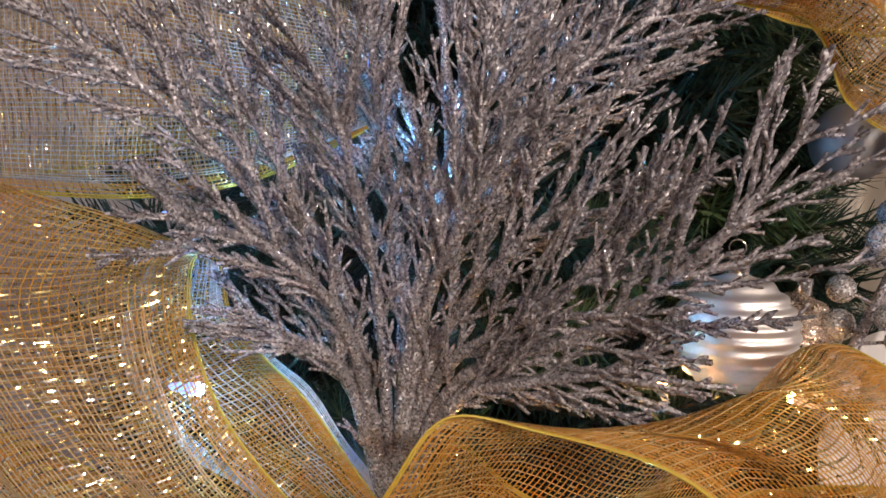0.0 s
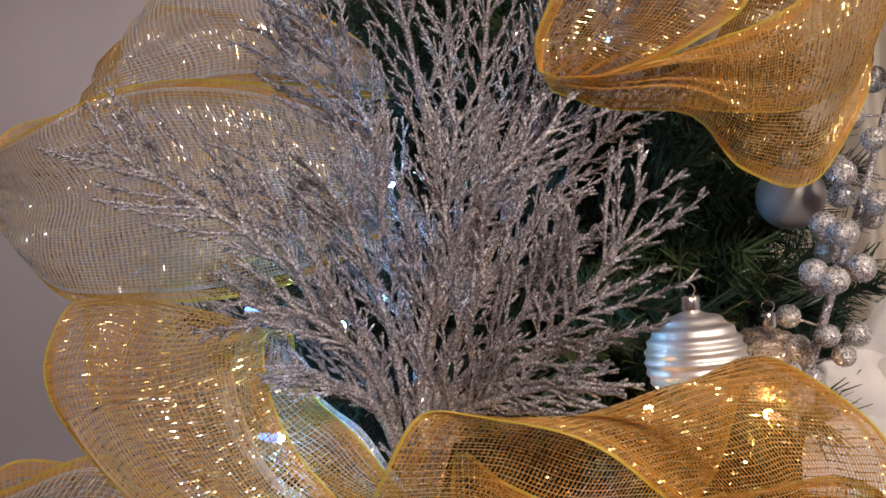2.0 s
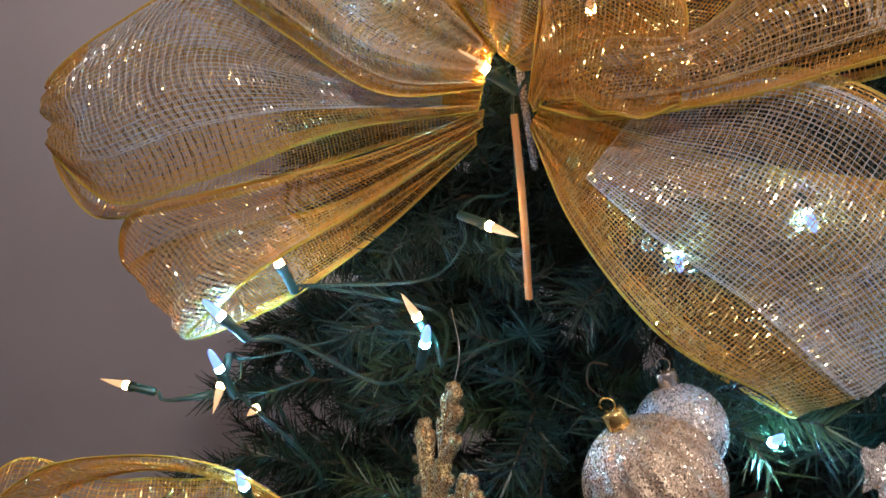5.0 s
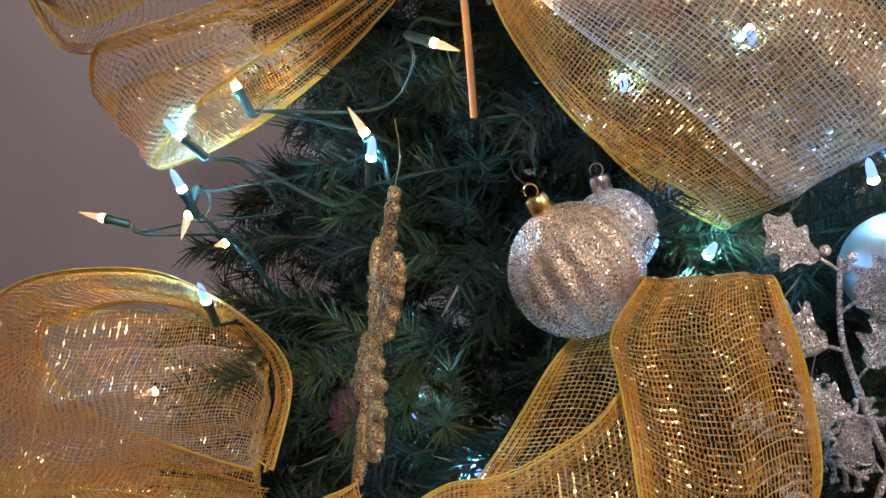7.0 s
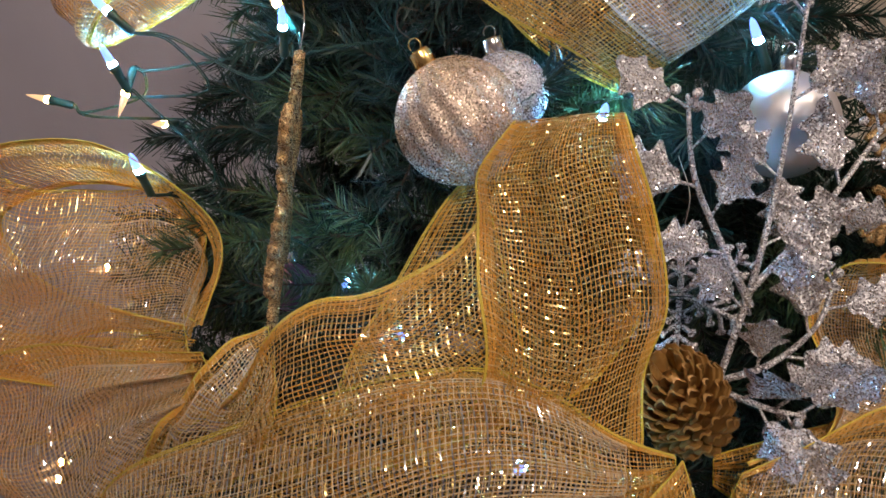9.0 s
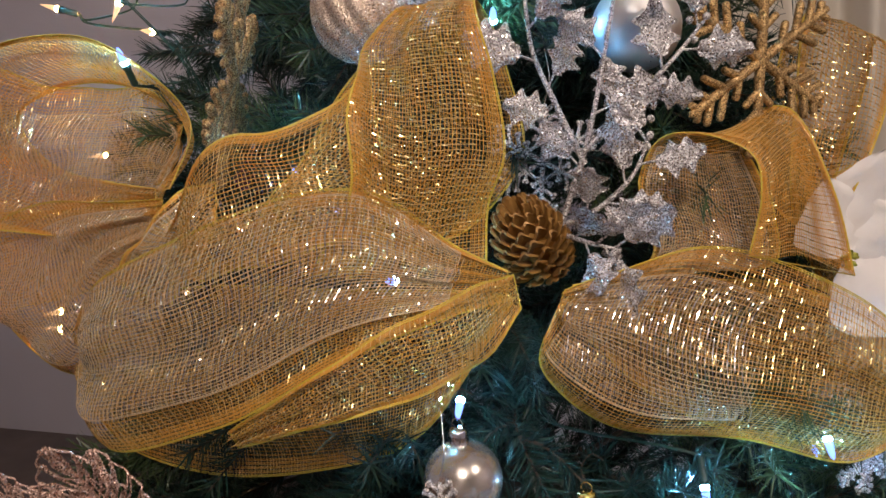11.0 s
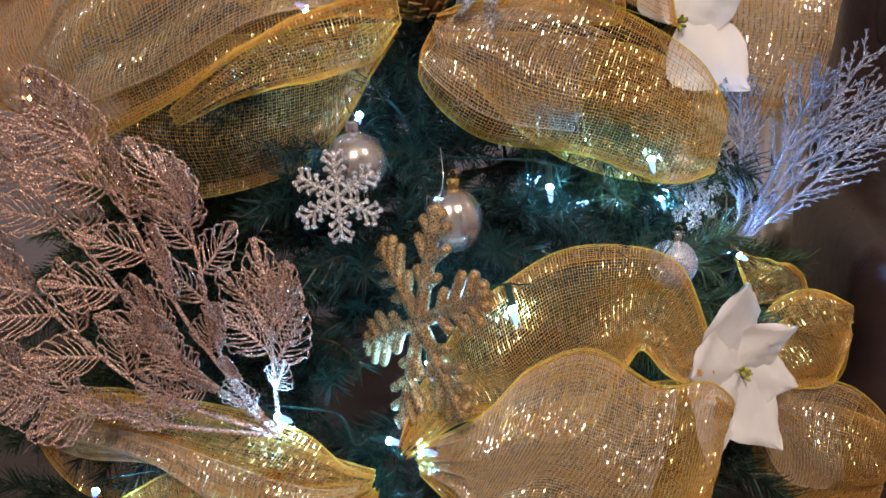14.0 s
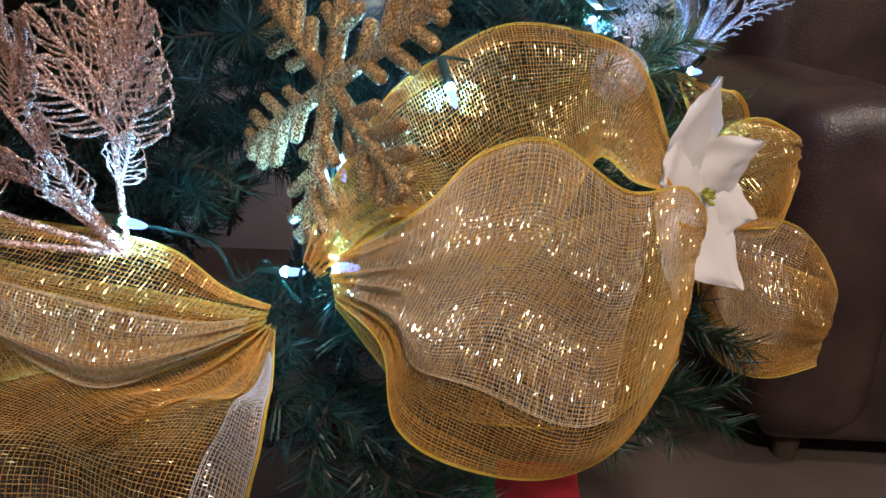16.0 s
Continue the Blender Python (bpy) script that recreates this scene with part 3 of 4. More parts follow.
ribbon(bow, [((-0.009, 0.34, 1.377), (-0.006, 0.34, 1.37), 0), ((0.003, 0.33, 1.431), (0.002, 0.335, 1.376), 0), ((0.011, 0.335, 1.484), (0.014, 0.33, 1.371), 0.005), ((0.042, 0.33, 1.473), (0.027, 0.32, 1.366), 0.01), ((0.073, 0.32, 1.448), (0.043, 0.315, 1.361), 0.01), ((0.088, 0.312, 1.417), (0.062, 0.31, 1.358), 0.01), ((0.085, 0.3, 1.392), (0.08, 0.305, 1.36), 0)], cell=0.0034)
# Lining whitened to carry the blue-white LED light on this loop.
ribbon(bow, [((-0.011, 0.355, 1.366), (-0.006, 0.35, 1.374), 0), ((0.012, 0.35, 1.295), (0.077, 0.34, 1.378), 0.015), ((0.05, 0.35, 1.234), (0.154, 0.335, 1.378), 0.03), ((0.093, 0.35, 1.191), (0.217, 0.33, 1.335), 0.025), ((0.144, 0.37, 1.165), (0.277, 0.34, 1.23), 0.01), ((0.142, 0.4, 1.158), (0.285, 0.4, 1.229), -0.01), ((0.083, 0.42, 1.201), (0.271, 0.42, 1.284), -0.01), ((0.008, 0.4, 1.314), (0.088, 0.4, 1.346), 0), ((-0.008, 0.37, 1.367), (-0.003, 0.37, 1.376), 0)], lining=(-0.5, 0.9, 0.1, 0.62), white_or_lit=True, cell=0.0034)
bow = thing("ribbon_bow", (0.18, 0.30, 0.91), "large gold mesh ribbon bow with puffed loops", "bow", BOWS)
ribbon(bow, [((0.177, 0.25, 0.935), (0.178, 0.25, 0.915), 0), ((0.145, 0.22, 0.96), (0.141, 0.18, 0.918), 0.01), ((0.078, 0.2, 1.002), (0.071, 0.15, 0.895), 0.03), ((-0.047, 0.2, 0.983), (-0.026, 0.15, 0.836), 0.04), ((-0.168, 0.22, 0.941), (-0.15, 0.18, 0.797), 0.03), ((-0.25, 0.26, 0.878), (-0.252, 0.26, 0.814), 0), ((-0.246, 0.31, 0.9), (-0.23, 0.3, 0.735), -0.01), ((-0.065, 0.3, 0.903), (-0.043, 0.28, 0.737), -0.01), ((0.118, 0.28, 0.908), (0.083, 0.26, 0.789), 0), ((0.177, 0.265, 0.912), (0.166, 0.265, 0.896), 0)], lining=(-0.95, 0.55, 0.06, 0.42), cell=0.0037)
ribbon(bow, [((0.179, 0.24, 0.934), (0.186, 0.24, 0.912), 0), ((0.158, 0.19, 0.935), (0.159, 0.21, 0.875), 0.01), ((0.113, 0.15, 0.919), (0.121, 0.17, 0.862), 0.01), ((0.06, 0.13, 0.886), (0.073, 0.14, 0.855), 0.005), ((-0.014, 0.14, 0.84), (-0.011, 0.15, 0.824), 0)], cell=0.0037)
ribbon(bow, [((0.034, 0.19, 0.94), (0.156, 0.25, 0.94), 0.01), ((0.076, 0.185, 0.999), (0.159, 0.25, 0.986), 0.02), ((0.077, 0.19, 1.06), (0.174, 0.25, 1.022), 0.02), ((0.072, 0.225, 1.093), (0.169, 0.25, 1.08), 0.02), ((0.069, 0.25, 1.113), (0.16, 0.25, 1.118), 0.015), ((0.089, 0.275, 1.14), (0.155, 0.265, 1.136), 0), ((0.05, 0.3, 1.105), (0.158, 0.33, 1.102), -0.01), ((0.013, 0.3, 1.054), (0.167, 0.36, 1.019), -0.01), ((-0.02, 0.295, 1.01), (0.128, 0.33, 0.962), 0), ((-0.026, 0.26, 0.996), (0.073, 0.28, 0.94), 0), ((-0.04, 0.24, 0.964), (0.028, 0.26, 0.919), 0)], cell=0.0037)
ribbon(bow, [((0.079, 0.23, 1.093), (0.102, 0.2, 0.978), 0), ((0.052, 0.22, 1.066), (0.081, 0.2, 0.973), 0.01), ((0.006, 0.2, 1.054), (0.036, 0.19, 0.96), 0.02), ((-0.031, 0.19, 1.043), (-0.027, 0.19, 0.95), 0.02), ((-0.066, 0.2, 1.006), (-0.071, 0.2, 0.938), 0.01), ((-0.127, 0.24, 0.96), (-0.125, 0.24, 0.926), 0)], cell=0.0037)
ribbon(bow, [((-0.194, 0.33, 1), (-0.161, 0.29, 0.978), 0), ((-0.354, 0.4, 1.009), (-0.324, 0.31, 0.959), 0), ((-0.442, 0.42, 1.052), (-0.442, 0.32, 0.977), 0), ((-0.454, 0.43, 1.093), (-0.457, 0.32, 1.076), 0), ((-0.382, 0.43, 1.114), (-0.385, 0.33, 1.15), 0), ((-0.288, 0.43, 1.101), (-0.28, 0.34, 1.156), 0), ((-0.228, 0.43, 1.063), (-0.213, 0.36, 1.117), 0), ((-0.218, 0.42, 1.021), (-0.184, 0.38, 1.061), 0), ((-0.216, 0.36, 1.001), (-0.184, 0.33, 0.993), 0)], cell=0.0037)
ribbon(bow, [((-0.216, 0.36, 1.005), (-0.193, 0.33, 0.986), 0), ((-0.223, 0.42, 1.063), (-0.214, 0.36, 0.991), 0), ((-0.284, 0.425, 1.1), (-0.282, 0.36, 0.986), 0), ((-0.373, 0.42, 1.113), (-0.396, 0.36, 0.964), 0.01), ((-0.46, 0.4, 1.132), (-0.475, 0.36, 0.977), 0), ((-0.503, 0.37, 1.077), (-0.513, 0.37, 1.006), 0)], lining=(-0.6, 0.9, 0.02, 0.7), cell=0.0037)
ribbon(bow, [((-0.141, 0.27, 0.997), (-0.121, 0.26, 0.963), 0), ((-0.232, 0.29, 0.992), (-0.189, 0.26, 0.922), 0.01), ((-0.373, 0.33, 0.978), (-0.268, 0.28, 0.821), 0.02), ((-0.479, 0.36, 0.955), (-0.383, 0.33, 0.82), 0.01), ((-0.543, 0.41, 0.973), (-0.483, 0.39, 0.844), 0), ((-0.414, 0.41, 0.97), (-0.356, 0.4, 0.882), 0), ((-0.189, 0.32, 0.988), (-0.177, 0.31, 0.964), 0)], lining=(-0.7, 0.8, 0.03, 0.42), cell=0.0037)
ribbon(bow, [((-0.103, 0.29, 1.008), (-0.095, 0.28, 0.988), 0), ((-0.132, 0.26, 0.996), (-0.076, 0.24, 0.967), 0.01), ((-0.164, 0.25, 0.961), (-0.082, 0.22, 0.944), 0.01), ((-0.197, 0.26, 0.919), (-0.126, 0.24, 0.905), 0)], lining=(-0.6, 0.9, 0.1, 0.95), cell=0.0037)
ribbon(bow, [((0.209, 0.265, 0.917), (0.206, 0.265, 0.902), 0), ((0.242, 0.28, 0.928), (0.193, 0.26, 0.855), 0.01), ((0.314, 0.33, 0.933), (0.247, 0.3, 0.798), 0.03), ((0.4, 0.37, 0.907), (0.35, 0.35, 0.764), 0.035), ((0.466, 0.41, 0.858), (0.437, 0.4, 0.727), 0.02), ((0.497, 0.45, 0.801), (0.486, 0.45, 0.733), 0), ((0.47, 0.48, 0.842), (0.444, 0.47, 0.716), -0.01), ((0.36, 0.44, 0.886), (0.303, 0.42, 0.764), 0), ((0.197, 0.32, 0.901), (0.197, 0.32, 0.884), 0)], lining=(-0.7, 0.6, 0.04, 0.26), cell=0.0037)
ribbon(bow, [((0.216, 0.28, 0.92), (0.232, 0.31, 0.914), 0), ((0.275, 0.32, 0.934), (0.365, 0.42, 0.907), 0), ((0.264, 0.33, 0.987), (0.376, 0.44, 0.951), 0), ((0.286, 0.33, 1.025), (0.348, 0.44, 1.025), 0), ((0.346, 0.33, 1.017), (0.386, 0.43, 1.036), 0), ((0.356, 0.33, 0.979), (0.418, 0.42, 0.975), 0), ((0.347, 0.33, 0.932), (0.438, 0.42, 0.896), 0)], lining=(-0.9, 0.8, 0.12, 0.55), cell=0.0037)
loop(bow, (0.405, 0.500, 0.925), (0.445, 0.570, 1.115), (0.046, 0.000, -0.021), 0.05)
loop(bow, (0.411, 0.540, 0.910), (0.620, 0.610, 0.880), (-0.024, 0.000, -0.114), 0.06, lining=(-0.8, 0.7, 0.1, 0.5))
bow = thing("ribbon_bow", (0.2, 0.13, 0.50), "gold mesh ribbon bow tied low on tree", "bow", BOWS)
ribbon(bow, [((0.186, 0.105, 0.507), (0.185, 0.105, 0.499), 0), ((0.16, 0.09, 0.526), (0.135, 0.075, 0.48), 0.01), ((0.125, 0.09, 0.55), (0.084, 0.06, 0.465), 0.02), ((0.064, 0.1, 0.558), (0.041, 0.06, 0.479), 0.02), ((-0.019, 0.11, 0.562), (-0.021, 0.07, 0.507), 0.02), ((-0.142, 0.13, 0.547), (-0.13, 0.1, 0.49), 0.01), ((-0.26, 0.18, 0.491), (-0.271, 0.18, 0.451), 0), ((-0.165, 0.2, 0.512), (-0.197, 0.2, 0.371), -0.01), ((0.168, 0.15, 0.482), (0.168, 0.15, 0.473), 0)], lining=(-0.3, 0.97, 0.02, 0.5), cell=0.0031)
ribbon(bow, [((0.179, 0.105, 0.497), (0.186, 0.105, 0.493), 0), ((0.124, 0.095, 0.487), (0.187, 0.085, 0.461), 0.005), ((0.017, 0.1, 0.48), (0.185, 0.07, 0.436), 0.02), ((-0.072, 0.1, 0.467), (0.175, 0.06, 0.396), 0.02), ((-0.13, 0.09, 0.388), (0.15, 0.06, 0.331), 0.01), ((-0.065, 0.12, 0.235), (0.103, 0.12, 0.249), 0)], lining=(0.72, 0.98, 0.05, 0.8), white_or_lit=True, cell=0.0031)
ribbon(bow, [((0.205, 0.11, 0.538), (0.214, 0.11, 0.526), 0), ((0.219, 0.15, 0.589), (0.268, 0.14, 0.554), 0.01), ((0.257, 0.21, 0.642), (0.343, 0.2, 0.512), 0.02), ((0.315, 0.27, 0.673), (0.374, 0.25, 0.528), 0.02), ((0.386, 0.32, 0.682), (0.398, 0.28, 0.554), 0.015), ((0.447, 0.34, 0.657), (0.414, 0.28, 0.579), 0.01), ((0.481, 0.34, 0.587), (0.436, 0.26, 0.564), 0.01), ((0.492, 0.32, 0.54), (0.457, 0.25, 0.563), 0)], cell=0.0031)
ribbon(bow, [((0.218, 0.11, 0.536), (0.224, 0.11, 0.516), 0), ((0.283, 0.12, 0.574), (0.258, 0.105, 0.484), 0.02), ((0.322, 0.17, 0.61), (0.267, 0.11, 0.418), 0.05), ((0.37, 0.22, 0.615), (0.305, 0.12, 0.385), 0.06), ((0.431, 0.25, 0.562), (0.383, 0.15, 0.364), 0.06), ((0.483, 0.27, 0.561), (0.441, 0.2, 0.369), 0.03), ((0.508, 0.3, 0.513), (0.486, 0.26, 0.425), 0), ((0.443, 0.34, 0.51), (0.424, 0.3, 0.311), -0.01), ((0.302, 0.28, 0.497), (0.279, 0.24, 0.35), 0), ((0.215, 0.15, 0.506), (0.215, 0.15, 0.495), 0)], lining=(-0.97, 0.45, 0.03, 0.34), cell=0.0031)
ribbon(bow, [((0.538, 0.44, 0.506), (0.546, 0.44, 0.478), 0), ((0.56, 0.47, 0.569), (0.623, 0.46, 0.466), 0.01), ((0.614, 0.5, 0.584), (0.651, 0.5, 0.477), 0.01), ((0.663, 0.53, 0.554), (0.664, 0.53, 0.518), 0), ((0.612, 0.57, 0.555), (0.658, 0.57, 0.435), 0), ((0.551, 0.5, 0.485), (0.553, 0.5, 0.455), 0)], cell=0.0031)
ribbon(bow, [((0.54, 0.44, 0.478), (0.536, 0.44, 0.449), 0), ((0.604, 0.46, 0.475), (0.564, 0.44, 0.34), 0.01), ((0.666, 0.49, 0.464), (0.616, 0.46, 0.287), 0.02), ((0.73, 0.53, 0.389), (0.71, 0.51, 0.283), 0.005), ((0.725, 0.57, 0.378), (0.706, 0.55, 0.271), 0), ((0.639, 0.56, 0.406), (0.622, 0.54, 0.274), 0), ((0.554, 0.5, 0.447), (0.549, 0.5, 0.424), 0)], lining=(-0.97, 0.4, 0.1, 0.32), cell=0.0031)
ribbon(bow, [((0.527, 0.5, 0.624), (0.51, 0.5, 0.639), 0), ((0.589, 0.53, 0.604), (0.538, 0.5, 0.57), 0.005), ((0.62, 0.56, 0.558), (0.56, 0.52, 0.552), 0)], cell=0.0031)

# ---- ornaments ----


def cap_and_hook(ob, top, up, mat, r=0.007):
    top, up = np.array(top), unit(np.array(up, dtype=float))
    prof = [(r * 0.9, -0.002), (r * 1.02, 0.0), (r, 0.009), (r * 0.9, 0.0105), (0.0006, 0.0108)]
    cap = part("cap", lathe(prof, top, up, 24, lambda h, a: 1 + 0.05 * np.cos(12 * a) * (h < 0.0095)), ob, "crimped metal cap", mat)
    x = unit(np.cross(up, (0.2, 1, 0.3)))
    a = np.linspace(-0.3, 2 * np.pi - 0.9, 16)[:, None]
    ring = top + up * 0.0145 + 0.0045 * (np.cos(a) * x + np.sin(a) * up)
    part("ring", tubes([ring], 0.0006, 5), cap, "", mat)
    hook = curve([top + up * 0.018, top + up * 0.030 + x * 0.004, top + up * 0.040 - x * 0.003 + (0, 0.006, 0), top + up * 0.034 - x * 0.012 + (0, 0.012, 0)], 14)
    part("hook", tubes([hook], 0.0004, 5), ob, "thin dark wire hook", M_BARK)


def bauble(at, r, mat, label, style="plain", up=(0, 0, 1), cap=None, stretch=1.0):
    ob = thing("bauble", at, label, "bauble", "baubles on the tree")
    a = np.linspace(-np.pi / 2 + 0.01, np.pi / 2 - 0.12, 72)
    if style == "ridged":
        rr = r * (1 + 0.026 * np.cos(np.sin(a) * 30))
    else:
        rr = np.full(72, r)
    prof = np.stack([rr * np.cos(a), rr * np.sin(a) * stretch], -1)
    wob = None
    if style == "melon":
        wob = lambda h, t: 1 - 0.085 * np.abs(np.cos(8 * (t + 0.10 * h / r))) ** 4
    if style == "swirl":
        wob = lambda h, t: 1 - 0.03 * np.cos(9 * t + 40 * h)
    part("ball", lathe(prof, at, up, 84, wob), ob, "", mat)
    cap_and_hook(ob, np.array(at) + unit(np.array(up, dtype=float)) * r * stretch * 0.985, up, cap or M_CHROME)
    return ob


bauble((0.163, 0.43, 1.526), 0.034, M_SATIN, "satin silver bauble with horizontal ridges", "ridged", (-0.06, 0, 1))
bauble((0.222, 0.50, 1.513), 0.030, M_CHAMP, "champagne glitter bauble behind a ridged one", "ridged", (0.1, 0, 1))
bauble((0.146, 0.43, 1.770), 0.048, M_CHROME, "shiny silver glass bauble behind mesh ribbon", "plain", (0.1, 0, 1))
bauble((0.247, 0.50, 1.640), 0.025, M_DULL, "dull pewter bauble under ribbon loop", "plain")
bauble((0.049, 0.300, 1.141), 0.042, M_CHAMP, "champagne glitter bauble with melon ribs", "melon", (-0.42, -0.1, 0.9), M_GOLDCAP)
bauble((0.072, 0.355, 1.157), 0.030, M_SILVER_GLIT, "silver glitter bauble behind a ribbed one", "plain", (-0.2, 0, 1))
bauble((0.260, 0.400, 1.118), 0.038, M_SATIN, "satin silver bauble behind holly sprig", "plain", (0.1, 0, 1))
bauble((0.139, 0.215, 0.782), 0.030, M_PEARL, "pearly silver bauble above a snowflake", "plain", (-0.05, 0, 1))
bauble((0.226, 0.250, 0.718), 0.029, M_PEARL, "pearly gold drop bauble with gold cap", "swirl", (0.02, 0, 1), M_GOLDCAP, 1.15)
bauble((0.443, 0.420, 0.632), 0.028, M_SILVER_GLIT, "silver glitter bauble beside mesh bow", "plain", (0.1, 0, 1))
bauble((0.441, 0.545, 0.724), 0.032, M_SATIN, "satin silver bauble with swirled ridges", "swirl", (0.1, 0, 1))
bauble((-0.165, 0.460, 1.000), 0.025, M_PURPLE, "glossy plum bauble deep in the branches", "plain", (0.1, 0, 1))


def fan(base, up, side, boughs, length, seed, lift=0.12):
    """Lines of boughs fanned about a base: rows of degrees from up and relative length."""
    base, up, side = np.array(base), unit(np.array(up, dtype=float)), unit(np.array(side, dtype=float))
    rng, nrm, lines = np.random.default_rng(seed), unit(np.cross(side, up)), []
    for deg, rel in boughs:
        ang, ln = math.radians(deg) + rng.normal() * 0.03, length * rel * rng.uniform(0.95, 1.05)
        d = math.cos(ang) * up + math.sin(ang) * side
        bend = nrm * rng.normal() * lift * ln + np.array((0, -0.14 * ln, 0)) + side * math.sin(ang) * 0.10 * ln
        lines.append([base, base + d * ln * 0.4 + bend * 0.3, base + d * ln * 0.75 + bend * 0.6, base + d * ln + bend * 1.2])
    return lines


def spray_strands(lines, rng):
    """Cedar-like boughs along lines; returns, bough by bough, thick and fine strands and tufts."""
    out = []
    for line in lines:
        b = curve(line, 26)
        ln = np.linalg.norm(np.diff(b, axis=0), axis=1).sum()
        nrm = unit(np.array((0.25 * rng.normal(), -1.0, 0.25 * rng.normal())))
        thick, fine, tufts = [b], [], []
        for i in sorted(set(range(4, 25, 2)) | {9, 13, 17, 21}):
            for s in (-1, 1):
                if rng.random() < 0.25:
                    continue
                t = unit(b[min(i + 1, 25)] - b[i - 1])
                o = unit(np.cross(t, nrm)) * s
                l2 = ln * 0.21 * math.sin(math.pi * min(1, (i - 2) / 25) ** 0.8) * rng.uniform(0.6, 1.15) + 0.012
                d2 = unit(t * 0.85 + o * rng.uniform(0.35, 0.6) + nrm * rng.normal() * 0.15)
                tw = curve([b[i], b[i] + d2 * l2 * 0.55, b[i] + d2 * l2 + t * l2 * 0.12], 7)
                fine.append(tw)
                steps = max(3, int(l2 / 0.0056))
                for j in range(1, steps):
                    f = j / steps * 5.99
                    q = tw[int(f)] * (1 - f % 1) + tw[int(f) + 1] * (f % 1)
                    t2 = unit(tw[int(f) + 1] - tw[int(f)])
                    o2 = unit(np.cross(t2, nrm)) * (1 if j % 2 else -1)
                    l3 = rng.uniform(0.006, 0.012) * (1.15 - 0.5 * j / steps)
                    d3 = unit(t2 * 1.1 + o2 * 0.5 + nrm * rng.normal() * 0.35)
                    tufts.append(np.stack([q, q + d3 * l3 * 0.5, q + d3 * l3]))
        out.append((thick, fine, tufts))
    return out


def glitter_spray(lines, mat, label, seed):
    base, up = np.array(lines[0][0]), np.array((0.0, 0.0, 1.0))
    ob = thing("glitter_spray", base, label, "decorative spray", "glitter sprays")
    rng = np.random.default_rng(seed)
    for thick, fine, tufts in spray_strands(lines, rng):
        jit = lambda a: 1 + 0.35 * rng.normal(size=a).clip(-1.2, 1.6)
        pieces = [tubes(thick, np.linspace(0.0036, 0.0016, 26)[None] * jit((1, 26)) ** 0.5, 5),
                  tubes(fine, np.linspace(0.0014, 0.0009, 7)[None] * jit((len(fine), 7)), 4),
                  tubes(tufts, np.array([[0.0007, 0.0010, 0.0006]]) * jit((len(tufts), 3)), 4)]
        part("bough", join(*pieces), ob, "", mat)
    stem = curve([base - up * 0.09 + (0, 0.10, 0), base - up * 0.04 + (0, 0.03, 0), base, base + up * 0.05], 10)
    part("stem", tubes([stem], 0.0032, 6), ob, "", mat)


CEDAR = [
    [(-0.015, 0.36, 1.43), (-0.05, 0.34, 1.539), (-0.094, 0.31, 1.609), (-0.137, 0.285, 1.645), (-0.181, 0.275, 1.676)],
    [(-0.015, 0.36, 1.43), (-0.038, 0.34, 1.508), (-0.061, 0.33, 1.528), (-0.087, 0.325, 1.541)],
    [(-0.015, 0.36, 1.43), (-0.037, 0.335, 1.528), (-0.067, 0.31, 1.568), (-0.1, 0.31, 1.576), (-0.111, 0.31, 1.581)],
    [(-0.015, 0.36, 1.43), (-0.038, 0.34, 1.539), (-0.067, 0.33, 1.596), (-0.086, 0.32, 1.632), (-0.103, 0.31, 1.67)],
    [(-0.015, 0.36, 1.43), (-0.025, 0.34, 1.539), (-0.035, 0.325, 1.59), (-0.047, 0.31, 1.632), (-0.071, 0.3, 1.667)],
    [(-0.015, 0.36, 1.43), (-0.015, 0.35, 1.537), (-0.022, 0.34, 1.589), (-0.03, 0.33, 1.632), (-0.035, 0.325, 1.674)],
    [(-0.015, 0.36, 1.43), (-0.011, 0.34, 1.533), (0.005, 0.32, 1.597), (0.017, 0.305, 1.635), (0.026, 0.295, 1.682)],
    [(-0.015, 0.36, 1.43), (-0.006, 0.34, 1.534), (0.011, 0.315, 1.586), (0.037, 0.3, 1.633), (0.082, 0.295, 1.672)],
    [(-0.015, 0.36, 1.43), (0, 0.34, 1.521), (0.029, 0.31, 1.573), (0.053, 0.295, 1.597), (0.082, 0.285, 1.612)],
    [(-0.015, 0.36, 1.43), (0.003, 0.34, 1.512), (0.037, 0.31, 1.547), (0.066, 0.285, 1.579), (0.087, 0.275, 1.608)],
    [(-0.015, 0.36, 1.43), (0.01, 0.335, 1.51), (0.06, 0.3, 1.544), (0.095, 0.265, 1.583), (0.121, 0.25, 1.628)],
    [(-0.015, 0.36, 1.43), (0.01, 0.335, 1.501), (0.043, 0.31, 1.521), (0.073, 0.3, 1.53), (0.087, 0.3, 1.538)],
]
glitter_spray(CEDAR, M_FROND, "large silver-mauve glitter cedar spray above bow", 21)
glitter_spray(fan((0.005, 0.42, 1.570), (-0.02, -0.02, 1), (1, 0, 0), [(-52, 0.75), (-42, 0.85), (-31, 0.95), (-20, 1.0), (-9, 1.05), (1, 1.1), (11, 1.05), (21, 1.0), (31, 0.9), (41, 0.8)], 0.235, 22), M_FROND, "tall silver-mauve glitter cedar spray behind another", 22)
glitter_spray(fan((0.522, 0.52, 0.630), (0.42, 0.0, 1), (1, 0.1, -0.3), [(-24, 0.8), (-15, 1.0), (-6, 0.95), (3, 1.05), (12, 0.9), (22, 0.8)], 0.25, 23), M_BLUEFROND, "bluish silver glitter cedar spray beside poinsettia", 23)


